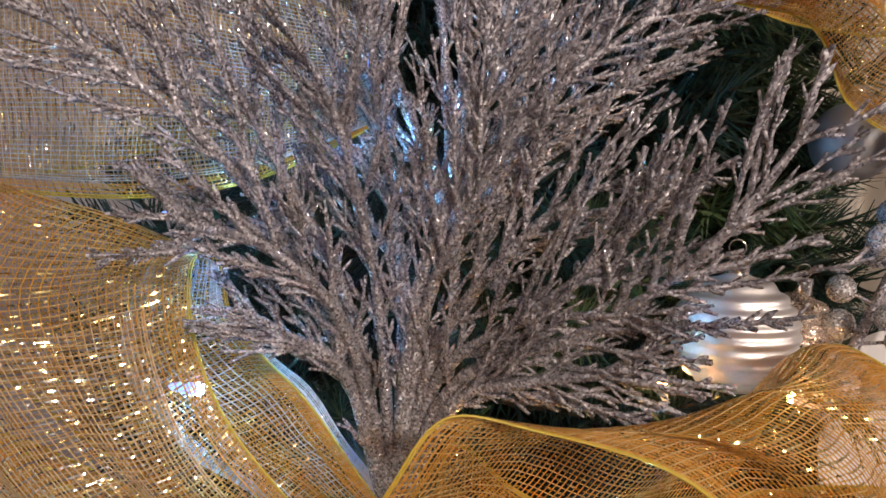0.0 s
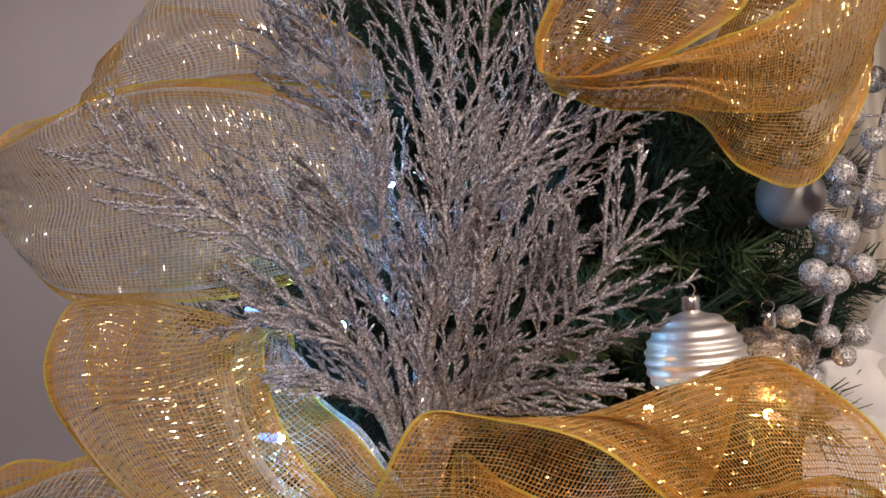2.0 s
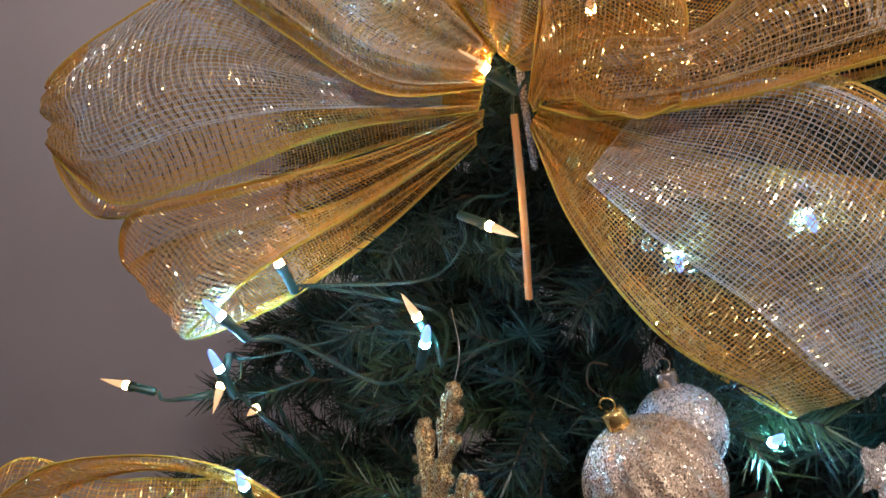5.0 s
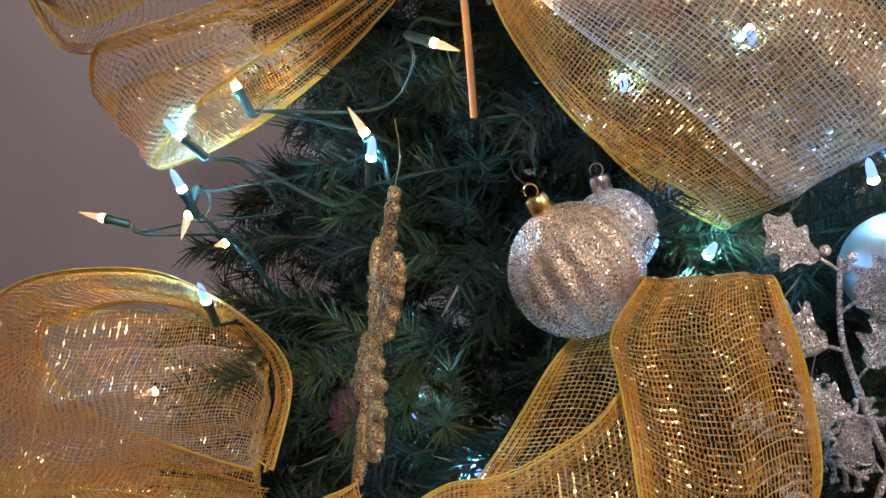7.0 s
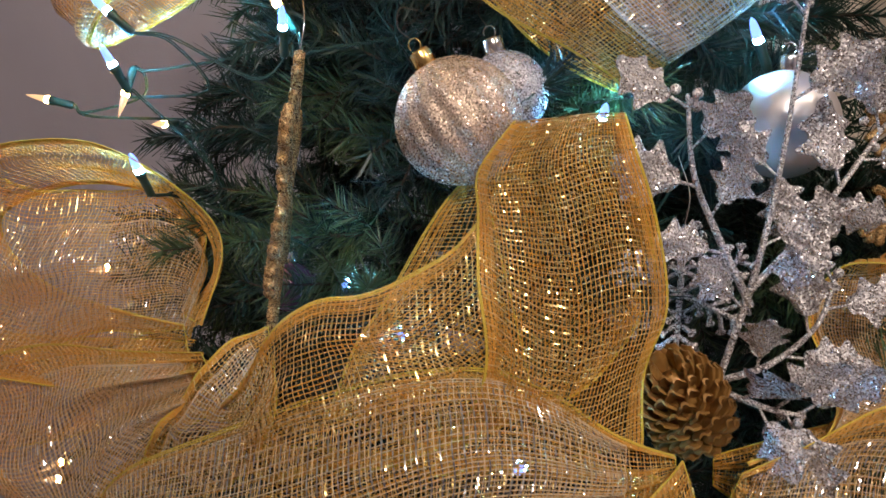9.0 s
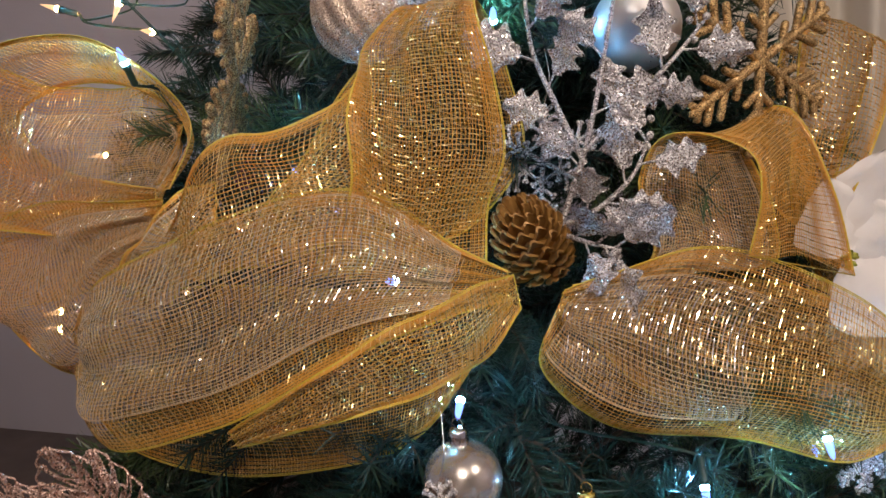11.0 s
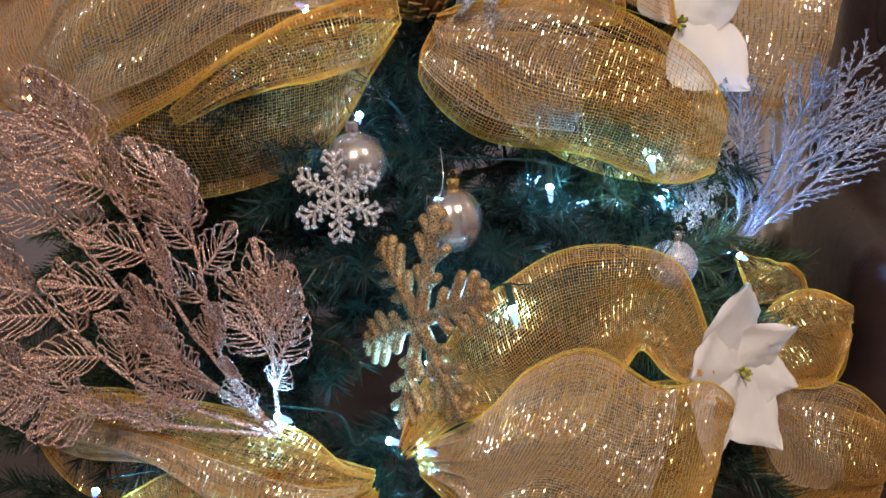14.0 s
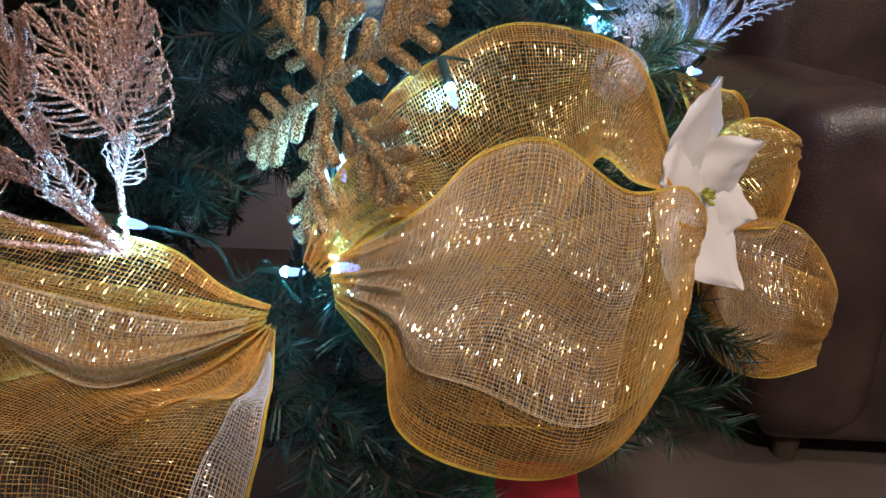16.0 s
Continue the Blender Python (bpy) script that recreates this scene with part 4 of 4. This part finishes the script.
def filigree_leaf(seed, mat):
    """An openwork leaf along +z in the xz plane, 1 long."""
    rng = np.random.default_rng(seed)
    strands = []
    z = np.linspace(0, 1, 7)
    half = lambda t: 0.29 * np.sin(np.pi * np.clip(t, 0, 1) ** 0.85) ** 0.8
    cup = lambda x, zz: -0.5 * x**2 - 0.06 * zz**2
    strands.append(np.stack([0.015 * np.sin(3 * z), cup(0 * z, z), z * 1.02], -1))
    for s in (-1, 1):
        lobes = 5
        prev = np.array((0, 0, 0.04))
        for k in range(lobes):
            z0, z1 = 0.03 + 0.78 * k / lobes, 0.20 + 0.82 * (k + 1) / lobes
            end = np.array((s * half(min(z1, 0.97)) * rng.uniform(0.9, 1.1), 0, min(z1, 1.0)))
            for off in (0.0, 0.07):
                a = np.array((0, 0, z0 + off))
                mid = (a + end) / 2 + np.array((s * 0.02, 0, -0.05 + off))
                strands.append(curve([a, mid, end + (0, 0, off * 0.3)], 7))
            knee = (prev + end) / 2 + np.array((s * 0.065, 0, -0.015))
            strands.append(curve([prev, knee, end], 7))
            prev = end - np.array((s * 0.03, 0, 0.02))
        strands.append(curve([prev, (prev + (0, 0, 1.02)) / 2 + np.array((s * 0.02, 0, 0)), (0, 0, 1.02)], 7))
    P = np.array(strands)
    P[..., 1] = cup(P[..., 0], P[..., 2]) + 0.01 * rng.normal(size=P.shape[:2])
    R = np.full(P.shape[:2], 0.0125) * (1 + 0.25 * rng.normal(size=P.shape[:2]).clip(-1, 1.5))
    R[0] = 0.026
    return raw_mesh("leaf", *tubes(P, R, 4, (0, 1, 0.01)), mat)


def basis(at, along, face, scale, roll=0.0):
    """A pose with +z along, -y towards face."""
    z = Vector(along).normalized()
    y = -Vector(face)
    y = (y - z * y.dot(z)).normalized()
    x = y.cross(z)
    m = Matrix((x, y, z)).transposed().to_4x4()
    return Matrix.Translation(at) @ m @ pose(0, 0, 0, 0, 0, roll) @ Matrix.Scale(scale, 4)


def leaf_spray(base, stems, label, seed, size=0.10):
    ob = thing("leaf_spray", base, label, "decorative spray")
    shapes = [filigree_leaf(seed + k, M_ROSELEAF) for k in range(4)]
    rng = np.random.default_rng(seed)
    origin = np.array(base)
    for pts in stems:
        line = curve([origin, *[np.array(p) for p in pts]], 20)
        part("stem", tubes([line], [np.linspace(0.0026, 0.0012, 20)], 6), ob, "", M_ROSE)
        for i in (5, 8, 10, 12, 14, 16, 18):
            for s in ((1 if i % 4 < 2 else -1,) if i < 16 else (-0.5, 0.5)):
                t = unit(line[min(i + 1, 19)] - line[i - 1])
                o = np.cross(t, (0, -1, 0)) * s
                d = t * 0.8 + o * rng.uniform(0.5, 0.8) + np.array((0, -0.25 + 0.2 * rng.normal(), 0))
                sc = size * rng.uniform(0.75, 1.05) * (0.75 if i < 8 else 1)
                lf = part("leaf", shapes[int(rng.integers(0, 4))], ob)
                lf.matrix_basis = basis(Vector(line[i] - origin), d, (0.2 * rng.normal(), -1, 0.25 + 0.3 * rng.normal()), sc)


leaf_spray((0.095, 0.095, 0.545), [[(0.04, 0.06, 0.66), (0.0, 0.045, 0.77), (-0.035, 0.045, 0.83)], [(0.03, 0.06, 0.63), (-0.05, 0.045, 0.74), (-0.10, 0.045, 0.81)], [(0.06, 0.07, 0.63), (0.055, 0.06, 0.72), (0.045, 0.065, 0.77)], [(0.0, 0.05, 0.60), (-0.07, 0.04, 0.66), (-0.13, 0.04, 0.72)], [(-0.01, 0.05, 0.57), (-0.08, 0.04, 0.59), (-0.13, 0.05, 0.60)], [(0.092, 0.10, 0.60), (0.088, 0.11, 0.635), (0.088, 0.12, 0.655)], [(0.07, 0.075, 0.585), (0.03, 0.06, 0.615), (0.01, 0.06, 0.65)]], "rose-gold glitter spray of openwork leaves", 31, 0.074)


def snowflake(at, right, up, r, mat, label, style="lobed", thick=0.0025):
    at, right, up = np.array(at), unit(np.array(right, dtype=float)), unit(np.array(up, dtype=float))
    ob = thing("snowflake", at, label, "snowflake ornament", "snowflake ornaments")
    to = lambda p: at + r * (p[..., :1] * right + p[..., 1:] * up)
    for k in range(6):
        a = math.radians(90 + 60 * k)
        c, s = math.cos(a), math.sin(a)
        rot = np.array(((c, s), (-s, c)))
        st, rad = [np.array([(0.0, 0), (0.3, 0), (0.6, 0), (0.9, 0), (0.98, 0), (1.0, 0)])], [np.linspace(1.3, 1.0, 6)]
        if style == "lobed":
            pairs = ((0.30, 0.24), (0.50, 0.33), (0.70, 0.27), (0.87, 0.14))
        else:
            pairs = ((0.30, 0.16), (0.46, 0.24), (0.64, 0.29), (0.84, 0.20))
        for x, ln in pairs:
            for sg in (-1, 1):
                e = np.array((x + ln * 0.64, sg * ln * 0.77))
                b0 = np.array((x, 0.0))
                st.append(np.stack([b0 + (e - b0) * f for f in (0, 0.3, 0.6, 0.85, 0.96, 1.0)]))
                rad.append(np.array((1.0, 1.0, 1.0, 1.0, 0.75, 1.0)))
                if style != "lobed":
                    for dx, dy in ((0.07, 0.02), (0.0, 0.08)):
                        st.append(np.linspace(e * 0.97, e + (dx, sg * dy), 6))
                        rad.append(np.linspace(0.9, 1.25, 6))
        P = to(np.array(st) @ rot)
        R = np.array(rad) * thick
        R[:, -1] *= 0.08
        part("arm", tubes(P, R, 6, np.cross(right, up)), ob, "", mat)
    if style != "lobed":
        a = np.linspace(0, 2 * np.pi, 25)
        ringp = to(np.stack([np.cos(a), np.sin(a)], -1) * 0.30)
        part("ring", tubes([ringp], thick * 0.9, 6, np.cross(right, up)), ob, "", mat)
    top = to(np.array([[0.0, 1.0]]))[0]
    part("hanger", tubes([curve([top, top + (0.004, 0.004, 0.02), top + (-0.002, 0.02, 0.045)], 8)], 0.0005, 4), ob, "thin thread", M_CHROME)


snowflake((-0.090, 0.320, 1.100), (0.38, -0.92, 0.0), (0.2, 0.1, 1), 0.104, M_GOLD_GLIT, "thick gold glitter snowflake hanging edge-on", "lobed", 0.0042)
snowflake((0.137, 0.170, 0.757), (1, 0.15, 0.05), (-0.08, 0.1, 1), 0.043, M_SILVER_GLIT, "silver glitter lace snowflake before a bauble", "lace", 0.0021)
snowflake((0.222, 0.138, 0.650), (0.72, -0.69, 0.0), (0.2, 0, 1), 0.112, M_GOLD_GLIT, "large gold-brown glitter snowflake turned sideways", "lobed", 0.0052)
snowflake((0.361, 0.420, 1.083), (0.75, 0.65, 0), (0.05, 0, 1), 0.085, M_GOLD_GLIT, "gold glitter snowflake among ribbon loops", "lobed", 0.0036)
snowflake((0.184, 0.350, 1.010), (1, 0.1, 0), (0.1, -0.15, 1), 0.050, M_SILVER_GLIT, "silver lace snowflake behind holly sprig", "lace", 0.0018)
snowflake((0.470, 0.50, 0.690), (0.8, 0.5, 0), (0.1, 0, 1), 0.035, M_SILVER_GLIT, "small silver lace snowflake by the curtain", "lace", 0.0018)


def petal_shape(length, width, curl, rng):
    u, v = np.meshgrid(np.linspace(0, 1, 16), np.linspace(-1, 1, 11), indexing="ij")
    w = width * np.sin(np.pi * np.clip(u, 0, 1) ** 0.8) ** 0.85 * (1 - 0.25 * u**4) + 0.002 * (1 - u)
    x = v * w + 0.003 * np.sin(9 * u + rng.uniform(0, 6)) * np.abs(v)
    y = -curl * u**2 * length + 0.22 * np.abs(v) * w + 0.0025 * np.sin(11 * u + 5 * np.abs(v)) * np.abs(v) + 0.0012 * np.cos(26 * (u - 0.35 * np.abs(v)))
    P = np.stack([x, y, u * length], -1)
    return join(grid(P), grid(P + [0, 0.0009, 0]))


def poinsettia(at, face, angles, label, size=0.12, seed=1):
    ob = thing("poinsettia", at, label, "artificial flower", "white poinsettias")
    rng = np.random.default_rng(seed)
    F = Vector(face).normalized()
    right = F.cross(Vector((0, 0, -1))).normalized()
    up = right.cross(F) * -1
    up = up if up.z > 0 else -up
    for k, (deg, ln) in enumerate(angles):
        V, Q = petal_shape(ln * size, ln * size * 0.42, 0.05 + 0.12 * rng.random(), rng)
        me = raw_mesh("petal", V, Q, M_PETAL)
        p = part("petal", me, ob)
        d = right * math.cos(math.radians(deg)) + up * math.sin(math.radians(deg)) + F * (0.12 + 0.25 * (ln < 0.7))
        p.matrix_basis = basis(F * (0.001 * k), d, F, 1.0)
    for k in range(9):
        a, q = rng.uniform(0, 6.28), rng.uniform(0.002, 0.011)
        tip = np.array(at) + np.array((right * math.cos(a) + up * math.sin(a)) * q + F * rng.uniform(0.010, 0.018))
        st = curve([np.array(at), (np.array(at) + tip) / 2, tip], 6)
        part("stamen", tubes([st], [[0.0012, 0.0011, 0.0011, 0.0016, 0.0026, 0.0012]], 7), ob, "yellow-green stamen", M_STAMEN)


poinsettia((0.515, 0.360, 0.530), (0.85, -0.8, 0.05), [(101, 0.95), (42, 0.66), (-24, 0.74), (-68, 0.9), (165, 0.95), (222, 0.95)], "white velvet poinsettia with yellow-green stamens", 0.120, 1)
poinsettia((0.437, 0.47, 0.902), (0.5, -1, 0.05), [(70, 0.95), (30, 0.75), (-45, 1.0), (112, 0.75)], "white velvet poinsettia behind gold mesh ribbon", 0.112, 2)
poinsettia((0.325, 0.500, 1.470), (-0.1, -1, 0.1), [(100, 0.85), (50, 0.8), (-10, 0.9), (150, 0.75), (210, 0.9), (280, 0.9)], "white velvet poinsettia beside silver berries", 0.110, 3)


def pine_cone(at, axis):
    ob = thing("pine_cone", at, "gold-brushed brown pine cone between ribbon loops", "pine cone")
    rng = np.random.default_rng(8)
    ax = Vector(axis).normalized()
    side = ax.orthogonal().normalized()
    part("core", lathe([(0.001, -0.03), (0.014, -0.026), (0.018, 0), (0.012, 0.026), (0.001, 0.036)], at, axis, 16), ob, "", M_CONE)
    u, v = np.meshgrid(np.linspace(0, 1, 6), np.linspace(-1, 1, 5), indexing="ij")
    w = 0.0075 * np.sin(np.pi * (0.15 + 0.72 * u))
    P = np.stack([v * w, -0.006 * u**2 + 0.0025 * v**2, u * 0.021], -1)
    tipb = P - np.array((0, 0.0022, 0)) * (0.4 + 0.6 * u[..., None])
    me = raw_mesh("scale", *join(grid(P), grid(tipb[:, ::-1]), grid(np.stack([P[-1], tipb[-1]])), grid(np.stack([tipb[:, 0], P[:, 0]])), grid(np.stack([P[:, -1], tipb[:, -1]]))), M_CONE)
    for k in range(104):
        f = k / 103
        h = -0.028 + 0.062 * f
        a = k * 2.39996
        rr = 0.016 * math.sqrt(max(0.03, 1 - ((h + 0.004) / 0.040) ** 2))
        rad = Matrix.Rotation(a, 3, ax) @ side
        d = rad * (1.25 - 0.75 * f) + ax * (0.05 + 0.85 * f)
        o = part("scale", me, ob)
        o.matrix_basis = basis(rad * rr + ax * h, d, ax * 1.0 - rad * 0.1, 0.70 + 0.20 * math.sin(math.pi * f) + 0.05 * rng.normal())


pine_cone((0.183, 0.302, 0.946), (-0.25, -0.55, 0.8))


def ico(at, r, mat, name, parent, seg=10):
    a = np.linspace(-np.pi / 2 + 0.02, np.pi / 2 - 0.02, seg)
    return part(name, lathe(np.stack([r * np.cos(a), r * np.sin(a)], -1), at, (0.2, 0.1, 1), seg + 4), parent, "", mat)


def berry_sprig(points, label, seed, r=0.009, count=30):
    ob = thing("berry_sprig", points[0], label, "berry sprig")
    rng = np.random.default_rng(seed)
    line = curve(points, 40)
    part("stem", tubes([line], [np.linspace(0.004, 0.002, 40)], 6), ob, "", M_FROND)
    for k in range(count):
        i = 2 + int(36 * k / count)
        a = k * 2.4 + rng.normal() * 0.3
        off = np.array((math.cos(a) * rng.uniform(0.014, 0.026), math.sin(a) * 0.018 - 0.004, rng.normal() * 0.008 + 0.008))
        part("twig", tubes([curve([line[i], line[i] + off * 0.6, line[i] + off], 5)], 0.0011, 4), ob, "", M_FROND)
        ico(line[i] + off, r * rng.uniform(0.85, 1.15), M_SILVER_GLIT, "berry", ob)


berry_sprig([(0.232, 0.47, 1.470), (0.255, 0.46, 1.55), (0.285, 0.455, 1.64), (0.320, 0.46, 1.75)], "silver glitter berry sprig with dense round berries", 41)


def holly_leaf(seed):
    """A spiny leaf along +z, 1 long, folded at the midrib."""
    rng = np.random.default_rng(seed)
    u = np.linspace(0, 1, 41)
    w = 0.40 * np.sin(np.pi * u**0.9) ** 0.7 * (0.62 + 0.50 * np.abs(np.cos(u * np.pi * 3)) ** 3) + 0.010
    v = np.linspace(-1, 1, 9)
    U, V = np.meshgrid(u, v, indexing="ij")
    X = V * w[:, None]
    P = np.stack([X, 0.35 * np.abs(X) - 0.12 * U**2 + 0.03 * np.sin(V * 4 + U * 5 + rng.uniform(0, 6)), U], -1)
    return raw_mesh("leaf", *join(grid(P), grid(P + [0, 0.02, 0])), M_HOLLYLEAF)


def holly_sprig(base, stems, label, seed):
    ob = thing("holly_sprig", base, label, "holly sprig")
    rng = np.random.default_rng(seed)
    shapes = [holly_leaf(seed + k) for k in range(3)]
    origin = np.array(base)
    for pts in stems:
        line = curve([np.array(p) for p in pts], 18)
        part("stem", tubes([line], [np.linspace(0.0026, 0.0014, 18)], 6), ob, "", M_SILVER_GLIT)
        for n, i in enumerate((4, 7, 10, 13, 16, 17)):
            t = unit(line[min(i + 1, 17)] - line[i - 1])
            o = np.cross(t, (0, -1, 0)) * (1 if n % 2 else -1) * (i < 17)
            d = t * 0.7 + o * rng.uniform(0.7, 1.0) + np.array((0, -0.2 + 0.25 * rng.normal(), 0))
            if i == 17:
                for _ in range(4):
                    q = line[i] + rng.normal(size=3) * 0.006
                    ico(q, 0.0032, M_SILVER_GLIT, "bud", ob, 7)
                continue
            foot = line[i] + unit(d) * 0.012
            part("stalk", tubes([np.linspace(line[i], foot, 3)], 0.0011, 4), ob, "", M_SILVER_GLIT)
            lf = part("leaf", shapes[int(rng.integers(0, 3))], ob)
            lf.matrix_basis = basis(Vector(foot - origin), d, (0.4 * rng.normal(), -1, 0.3 * rng.normal()), rng.uniform(0.034, 0.050))


holly_sprig((0.202, 0.31, 0.954), [[(0.202, 0.31, 0.954), (0.228, 0.31, 1.03), (0.246, 0.305, 1.11), (0.262, 0.31, 1.20)], [(0.225, 0.31, 1.02), (0.26, 0.32, 1.055), (0.29, 0.345, 1.085), (0.315, 0.36, 1.115)], [(0.225, 0.31, 1.01), (0.205, 0.295, 1.06), (0.192, 0.28, 1.10), (0.190, 0.27, 1.145)], [(0.205, 0.31, 0.96), (0.235, 0.30, 0.975), (0.262, 0.30, 1.00), (0.275, 0.31, 1.03)], [(0.202, 0.31, 0.955), (0.23, 0.29, 0.95), (0.25, 0.29, 0.945)]], "silver glitter holly sprig with spiny leaves", 51)


def string_lights(name, mat, label, bulbs, seed, tip=None):
    """Bulbs in green sockets on one wire; bulbs: rows of place and pointing direction."""
    first = bulbs[0][0]
    ob = thing(name, first, label, "string lights", "string lights on the tree")
    rng = np.random.default_rng(seed)
    a = np.linspace(0, 1, 9)
    prof = np.stack([0.0031 * np.sqrt(np.clip(1 - a**2.2, 0.0, 1)) + 0.0002, -0.0025 + 0.0155 * a], -1)
    for at, d in bulbs:
        at, d = np.array(at, dtype=float), unit(np.array(d, dtype=float))
        so = part("socket", lathe([(0.0022, -0.030), (0.0036, -0.028), (0.0036, -0.012), (0.0044, -0.010), (0.0044, -0.007), (0.003, -0.006)], at, d, 12), ob, "dark green plastic socket", M_SOCKET)
        part("core", lathe([(0.0030, -0.0068), (0.0034, -0.0055), (0.0034, -0.0030), (0.0030, -0.0022)], at, d, 12), so, "glowing core", mat)
        if not tip:
            part("bulb", lathe(prof, at, d, 12), so, "blue-white glowing bulb", M_COOLSHELL)
        else:
            part("bulb", lathe([(0.0030, -0.0025), (0.0031, 0.001), (0.0026, 0.005), (0.0018, 0.010), (0.0008, 0.015), (0.0002, 0.018)], at, d, 8), so, "clear pointed tip", tip)
    for (p, d), (q, e) in zip(bulbs[:-1], bulbs[1:]):
        p0 = np.array(p) - unit(np.array(d, dtype=float)) * 0.030
        q0 = np.array(q) - unit(np.array(e, dtype=float)) * 0.030
        inward = np.array((AXIS[0], AXIS[1], (p0[2] + q0[2]) / 2))
        mid = (p0 + q0) / 2
        mid = mid + unit(inward - mid) * 0.05 + (0, 0, -0.02)
        c = curve([p0, p0 * 0.8 + mid * 0.2 + rng.normal(size=3) * 0.008, mid + rng.normal(size=3) * 0.012, q0 * 0.8 + mid * 0.2 + rng.normal(size=3) * 0.008, q0], 24)
        part("wire", tubes([c, c + (0.0015, 0, 0.001)], 0.00075, 5), ob, "dark green twisted wire", M_SOCKET)


string_lights("cool_string_lights", M_COOL, "cool blue-white string lights in green sockets", [((-0.054, 0.45, 1.666), (0, -1, 0.4)), ((-0.151, 0.42, 1.572), (-0.5, -1, 0)), ((-0.071, 0.37, 1.56), (0.3, -1, 0)), ((-0.133, 0.40, 1.48), (-0.6, -0.6, 0.2)), ((0.173, 0.411, 1.285), (0.1, -0.7, -0.8)), ((0.085, 0.42, 1.262), (0, -0.8, -0.6)), ((-0.092, 0.354, 1.226), (0.3, -0.5, 0.8)), ((-0.241, 0.350, 1.254), (-0.6, -0.2, 0.7)), ((-0.250, 0.36, 1.215), (-0.2, -0.3, 0.8)), ((-0.238, 0.357, 1.128), (0, -0.5, 0.9)), ((-0.106, 0.45, 1.004), (0.3, -1, 0)), ((-0.046, 0.42, 0.962), (0, -1, 0.5)), ((0.137, 0.39, 1.137), (0.2, -0.8, 0.5)), ((0.244, 0.40, 1.182), (-0.3, -0.4, 0.9)), ((0.083, 0.24, 0.93), (0, -1, 0.2)), ((0.122, 0.27, 0.818), (0, -0.7, -0.7)), ((0.315, 0.312, 0.737), (0.15, -0.5, -0.85)), ((0.416, 0.38, 0.757), (0.2, -0.6, -0.8)), ((0.423, 0.555, 0.709), (0, -0.8, -0.5)), ((0.429, 0.555, 0.677), (0.2, -0.6, -0.8)), ((0.521, 0.45, 0.635), (0.3, -0.8, 0)), ((0.295, 0.209, 0.638), (0.3, -0.5, -0.8)), ((0.219, 0.172, 0.590), (0.3, -0.5, -0.8)), ((0.232, 0.112, 0.535), (0.95, -0.3, 0.1)), ((0.182, 0.160, 0.513), (0.9, -0.3, 0.1)), ((0.104, 0.085, 0.569), (1, -0.3, -0.05)), ((-0.122, 0.09, 0.457), (0.6, -0.8, 0.3))], 61)
string_lights("warm_string_lights", M_WARM, "warm white string lights with clear pointed tips", [((0.131, 0.45, 1.486), (0, -0.8, -0.3)), ((0.219, 0.47, 1.480), (0.3, -0.8, 0)), ((0.098, 0.40, 1.402), (0.1, -0.8, 0)), ((0.035, 0.362, 1.437), (0, -0.8, 0.3)), ((-0.038, 0.340, 1.403), (-0.7, -0.3, 0.6)), ((-0.040, 0.370, 1.297), (0.9, -0.3, -0.4)), ((-0.2, 0.368, 1.288), (-0.3, -0.3, 0.9)), ((-0.100, 0.36, 1.244), (-0.3, -0.5, 0.8)), ((-0.271, 0.40, 1.186), (-0.2, -0.4, -0.9)), ((-0.359, 0.406, 1.194), (-0.95, -0.1, 0.3)), ((-0.258, 0.43, 1.162), (0.1, -0.9, 0)), ((-0.35, 0.435, 1.03), (-0.3, -0.9, 0)), ((-0.400, 0.38, 0.836), (-0.5, -0.8, 0.3)), ((-0.374, 0.36, 0.862), (-0.2, -0.9, 0))], 62, M_DIM)


def dowel(a, b):
    ob = thing("dowel", a, "thin orange wooden stick hanging under bow knot", "stick")
    part("rod", tubes([curve([a, (np.array(a) + b) / 2 + (0.001, 0, 0), b], 8)], 0.0027, 10), ob, "", M_STICK)


dowel((-0.020, 0.360, 1.372), (-0.022, 0.385, 1.245))


def gift(x, y):
    ob = thing("gift_box", (x, y, 0), "small red and green wrapped gift box on floor", "gift box")
    b = BASE[ob]
    part("box", bm_mesh("box", block(x - 0.03, y - 0.07, 0, x + 0.11, y + 0.07, 0.06, 0.004), M_RED, b), ob)
    part("ribbon", bm_mesh("ribbon", block(x - 0.034, y - 0.074, 0.0, x - 0.006, y + 0.074, 0.064, 0.003), M_GREEN, b), ob, "green paper band")


gift(0.34, 0.56)
